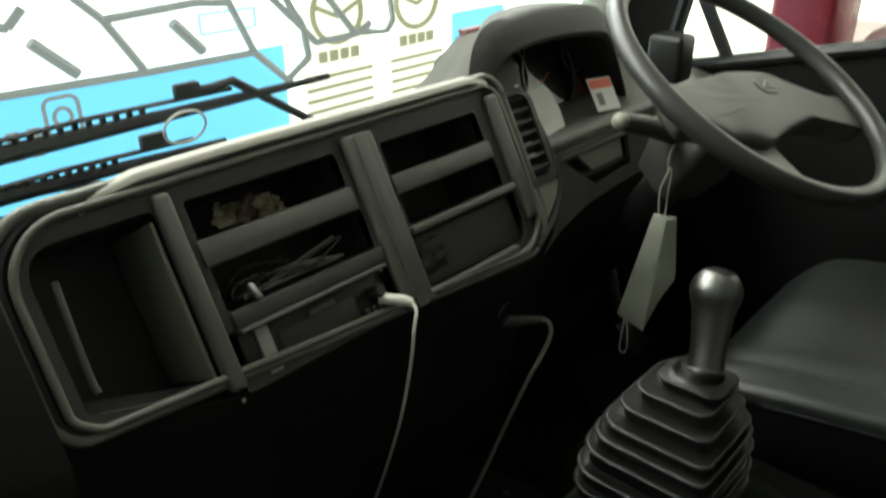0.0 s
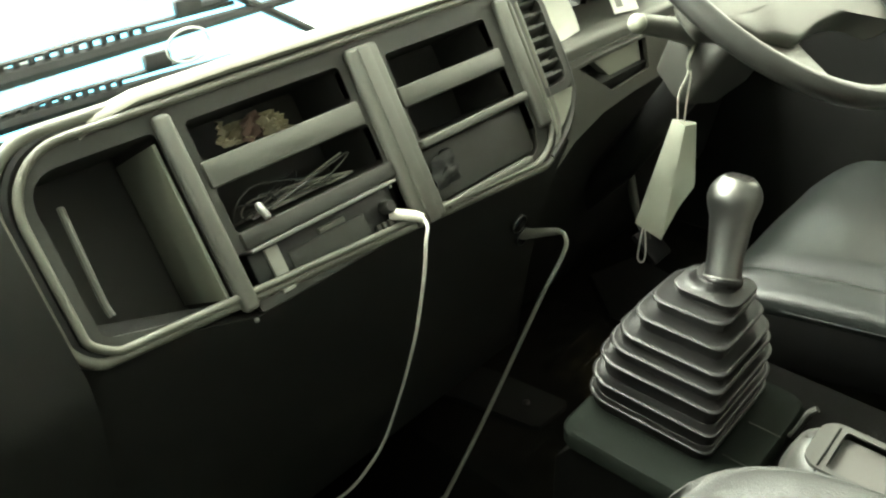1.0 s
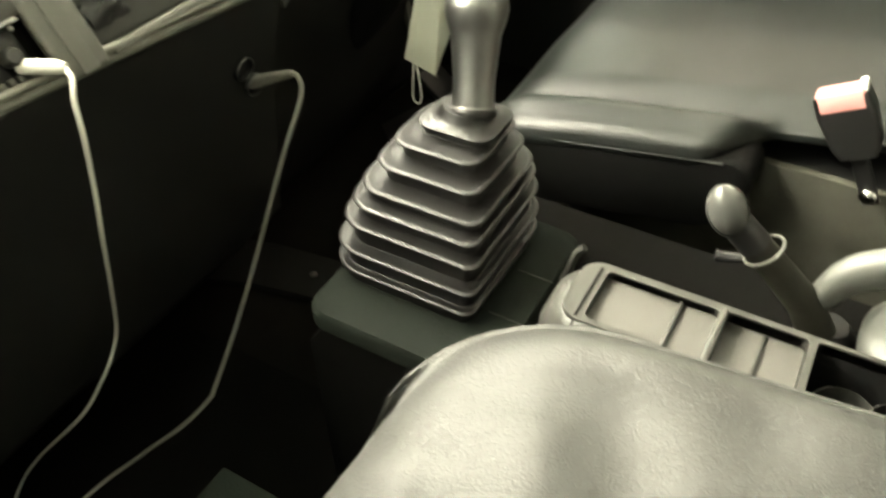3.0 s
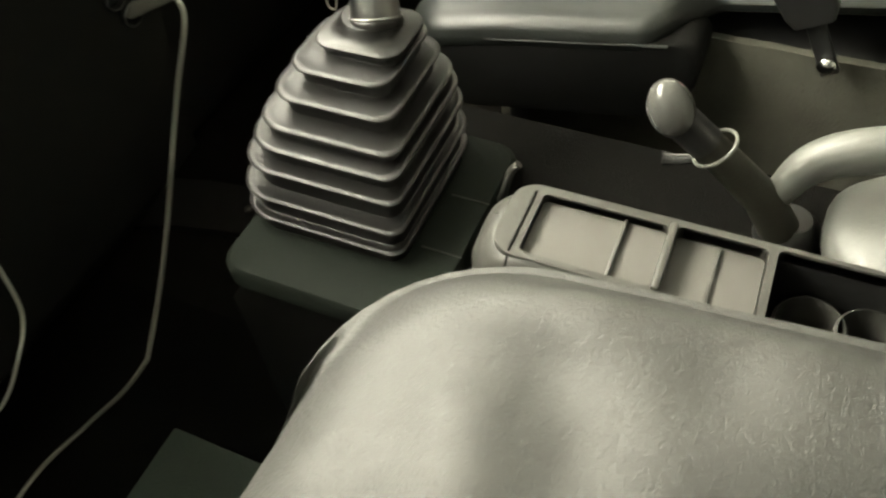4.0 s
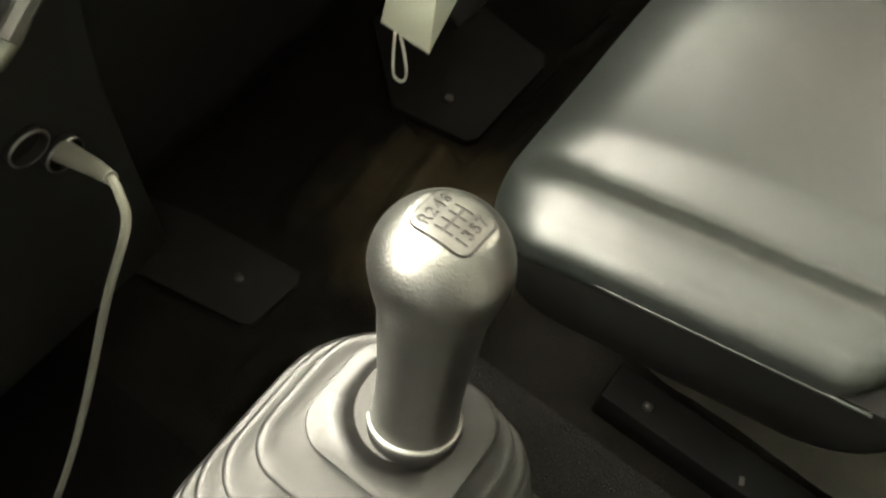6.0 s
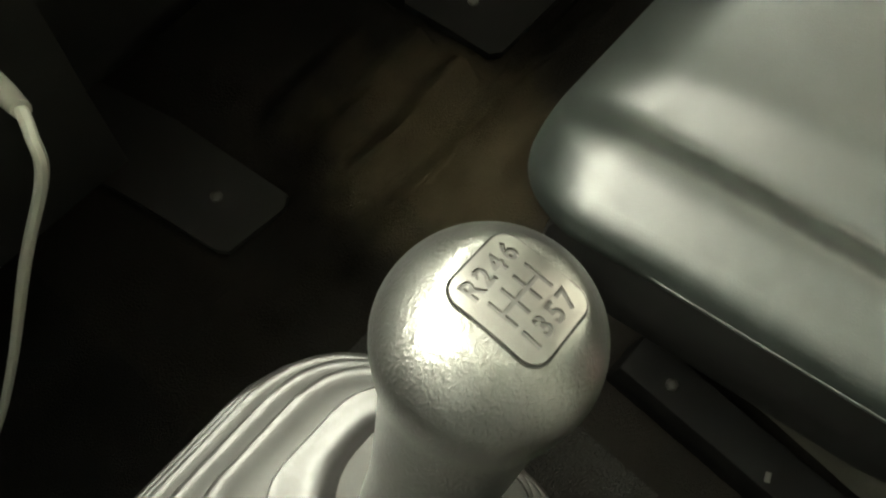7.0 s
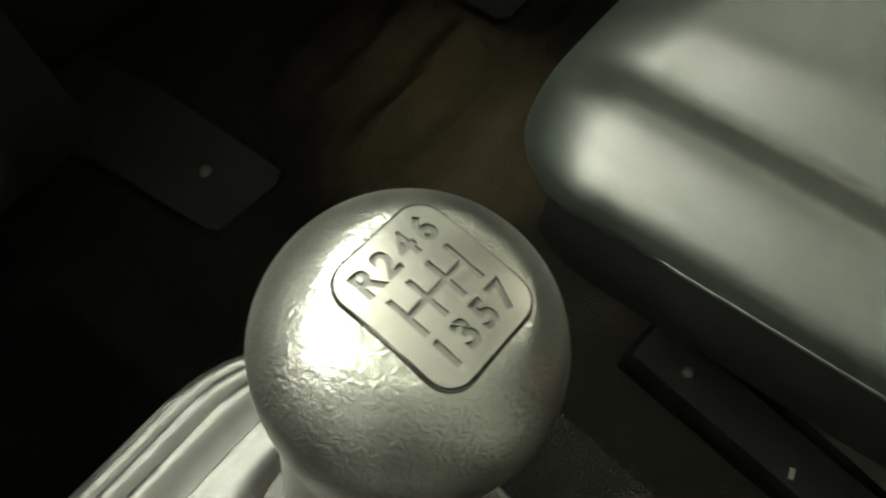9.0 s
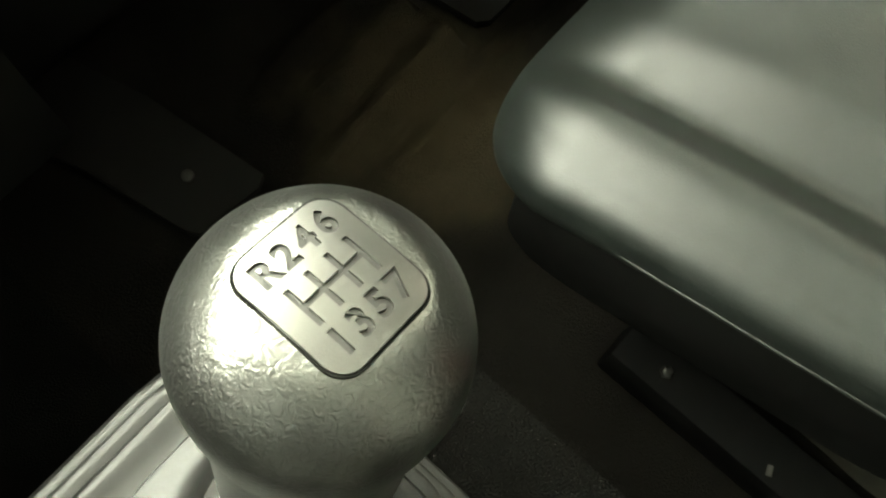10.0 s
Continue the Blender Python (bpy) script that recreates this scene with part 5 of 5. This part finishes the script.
wiper([(-0.95, 0.875, 0.735), (-0.40, 0.875, 0.733), (0.19, 0.875, 0.738)], "black windscreen wiper resting across the glass", [(-0.10, 0.875, 0.764), (-0.055, 0.875, 0.762), (-0.012, 0.875, 0.767), (0.16, 0.878, 0.656)], 0.50)
wiper([(-1.0, 0.872, 0.678), (-0.5, 0.872, 0.678), (-0.04, 0.872, 0.672)], "black windscreen wiper low on the glass", [(-0.5, 0.88, 0.68), (-0.3, 0.9, 0.66), (-0.1, 0.92, 0.6)], 0.62)

# ---- the showroom outside ----
tagged(mesh_ob("ground", boxm(-40, 40, -40, 40, -1.3, -1.25), mat("showroom_floor", (0.5, 0.5, 0.47), 0.3, 20, 0.02, 0.08)), "pale showroom floor", "floor", kind="structure")
# The wall and boards below are no lamps; their brightness is emission.
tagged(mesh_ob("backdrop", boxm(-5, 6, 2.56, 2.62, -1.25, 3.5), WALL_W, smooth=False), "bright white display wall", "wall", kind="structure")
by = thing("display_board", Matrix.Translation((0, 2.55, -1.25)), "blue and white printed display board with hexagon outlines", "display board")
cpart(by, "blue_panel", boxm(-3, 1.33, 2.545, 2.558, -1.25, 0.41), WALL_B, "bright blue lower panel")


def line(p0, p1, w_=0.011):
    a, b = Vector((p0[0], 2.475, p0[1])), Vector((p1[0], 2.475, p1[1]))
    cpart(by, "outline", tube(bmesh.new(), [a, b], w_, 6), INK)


def outline(pts, w_=0.016):
    for p0, p1 in zip(pts, pts[1:]):
        line(p0, p1, w_)


outline([(0.279, 0.689), (0.222, 0.634), (0.10, 0.66)])
outline([(0.43, 0.72), (0.533, 0.621), (0.894, 0.638), (1.04, 0.622)])
outline([(0.533, 0.621), (0.658, 0.419), (1.133, 0.418), (1.04, 0.622), (1.0, 0.72)])
outline([(-1.2, 0.45), (0.172, 0.429), (0.658, 0.419)])
outline([(1.133, 0.418), (1.286, 0.278), (1.408, 0.356), (1.386, 0.491), (1.28, 0.66)])
outline([(1.22, 0.64), (1.454, 0.41), (1.685, 0.414), (1.775, 0.453)])
outline([(1.50, 0.63), (1.676, 0.423), (1.873, 0.401), (1.92, 0.448), (1.895, 0.60)])
outline([(0.28, 0.581), (0.412, 0.456)], 0.022)
outline([(0.79, 0.579), (0.901, 0.458)], 0.022)
for k in range(4):
    cpart(by, "print", boxm(0.02 + 0.07 * k, 0.06 + 0.07 * k, 2.533, 2.546, 0.19, 0.29), INK, "dark printed bar")
for lp_ in (rounded(0.30, 0.42, 0.235, 0.375, 0.03),):
    cpart(by, "print", tube(bmesh.new(), [(x, 2.543, z) for x, z in lp_], 0.008, 6, closed=True), INK, "dark rounded outline")
cpart(by, "print", tube(bmesh.new(), [(0.36 + 0.03 * math.cos(a * math.pi / 10), 2.543, 0.305 + 0.032 * math.sin(a * math.pi / 10)) for a in range(20)], 0.008, 6, closed=True), INK, "dark ring outline")
cpart(by, "print", tube(bmesh.new(), [(x, 2.545, z) for x, z in rounded(0.945, 1.20, 0.505, 0.58, 0.004)], 0.007, 6, closed=True), INK_B, "blue frame outline")
cpart(by, "blue_panel", boxm(2.43, 2.86, 2.545, 2.558, 0.24, 0.41), WALL_B, "bright blue panel")
for x0, x1 in ((1.40, 1.80), (1.92, 2.29)):
    bn = thing("banner", Matrix.Translation(((x0 + x1) / 2, 2.54, -1.25)), "cream printed banner with emblem and stripes", "banner", "banners")
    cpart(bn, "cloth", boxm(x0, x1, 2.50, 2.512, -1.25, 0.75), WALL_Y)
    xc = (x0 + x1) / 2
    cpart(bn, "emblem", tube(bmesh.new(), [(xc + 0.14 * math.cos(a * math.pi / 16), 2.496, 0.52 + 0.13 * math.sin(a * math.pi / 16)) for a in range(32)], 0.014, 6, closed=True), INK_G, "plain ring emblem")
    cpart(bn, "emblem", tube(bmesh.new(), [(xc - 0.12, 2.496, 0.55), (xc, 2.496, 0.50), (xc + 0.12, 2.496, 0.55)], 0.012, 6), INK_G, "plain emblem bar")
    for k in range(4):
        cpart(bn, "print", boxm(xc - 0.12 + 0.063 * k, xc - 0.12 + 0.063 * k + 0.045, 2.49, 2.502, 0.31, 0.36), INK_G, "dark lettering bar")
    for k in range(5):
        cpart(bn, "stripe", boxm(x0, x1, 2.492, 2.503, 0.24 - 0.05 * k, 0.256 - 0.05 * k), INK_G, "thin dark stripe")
# The cream side wall glows too, in place of light falling on it.
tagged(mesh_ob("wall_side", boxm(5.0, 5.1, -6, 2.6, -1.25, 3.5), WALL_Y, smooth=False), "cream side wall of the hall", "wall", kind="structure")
HALL = mat("hall_plaster", (0.22, 0.22, 0.20), 0.8, 40, 0.1, 0.1)
tagged(mesh_ob("wall_hall_left", boxm(-6.1, -6.0, -7, 2.6, -1.25, 3.5), HALL, smooth=False), "grey side wall of the hall", "wall", kind="structure")
tagged(mesh_ob("wall_hall_rear", boxm(-6.1, 6.1, -7.1, -7.0, -1.25, 3.5), HALL, smooth=False), "grey rear wall of the hall", "wall", kind="structure")
tagged(mesh_ob("hall_ceiling", boxm(-6.1, 6.1, -7.1, 2.7, 3.5, 3.6), HALL, smooth=False), "grey hall ceiling", "ceiling", kind="structure")
rc = thing("parked_car", Matrix.Translation((3.3, 0.7, -1.25)), "red parked vehicle standing beside the truck", "car")
cpart(rc, "body", boxm(3.0, 4.4, -0.6, 1.20, -1.0, 0.30, bevel=0.10, seg=4), CAR_PINK)
cpart(rc, "bonnet", boxm(3.05, 4.3, -0.5, 0.75, 0.20, 0.47, bevel=0.12, seg=4), CAR_PINK)
cpart(rc, "cab", boxm(3.0, 3.4, 0.84, 1.12, 0.25, 1.3, bevel=0.03, seg=3), CAR_RED)
for y in (0.1, 0.85):
    bm = lathe([(0.26, 0), (0.30, 0.03), (0.30, 0.17), (0.26, 0.2)], 32)
    bm.transform(Matrix.Translation((2.97, y, -0.95)) @ Matrix.Rotation(radians(90), 4, "Y"))
    cpart(rc, "wheel", bm, BLACK, "black tyre")
bx = mesh_ob("pillar_speaker", boxm(0.83, 0.90, 0.50, 0.58, 0.66, 0.76, bevel=0.012, seg=3), BLACK)
tagged(bx, "black box on the dashboard end by the pillar", "speaker")
qd = bmesh.new()
tube(qd, [(1.06, 0.48, 0.66), (1.06, 0.58, 0.83), (1.06, 0.70, 1.05)], 0.016, 8)
tagged(mesh_ob("trim", qd, BLACK), "black quarter window bar", "trim", kind="structure")
st = mesh_ob("windscreen_sticker", tube(bmesh.new(), [(-0.127 + 0.036 * math.cos(k * math.pi / 16), 0.838 - 0.006 * math.sin(k * math.pi / 16), 0.722 + 0.026 * math.sin(k * math.pi / 16)) for k in range(32)], 0.0022, 6, closed=True), PAPER)
tagged(st, "pale rim of a round clear sticker on the windscreen", "sticker")
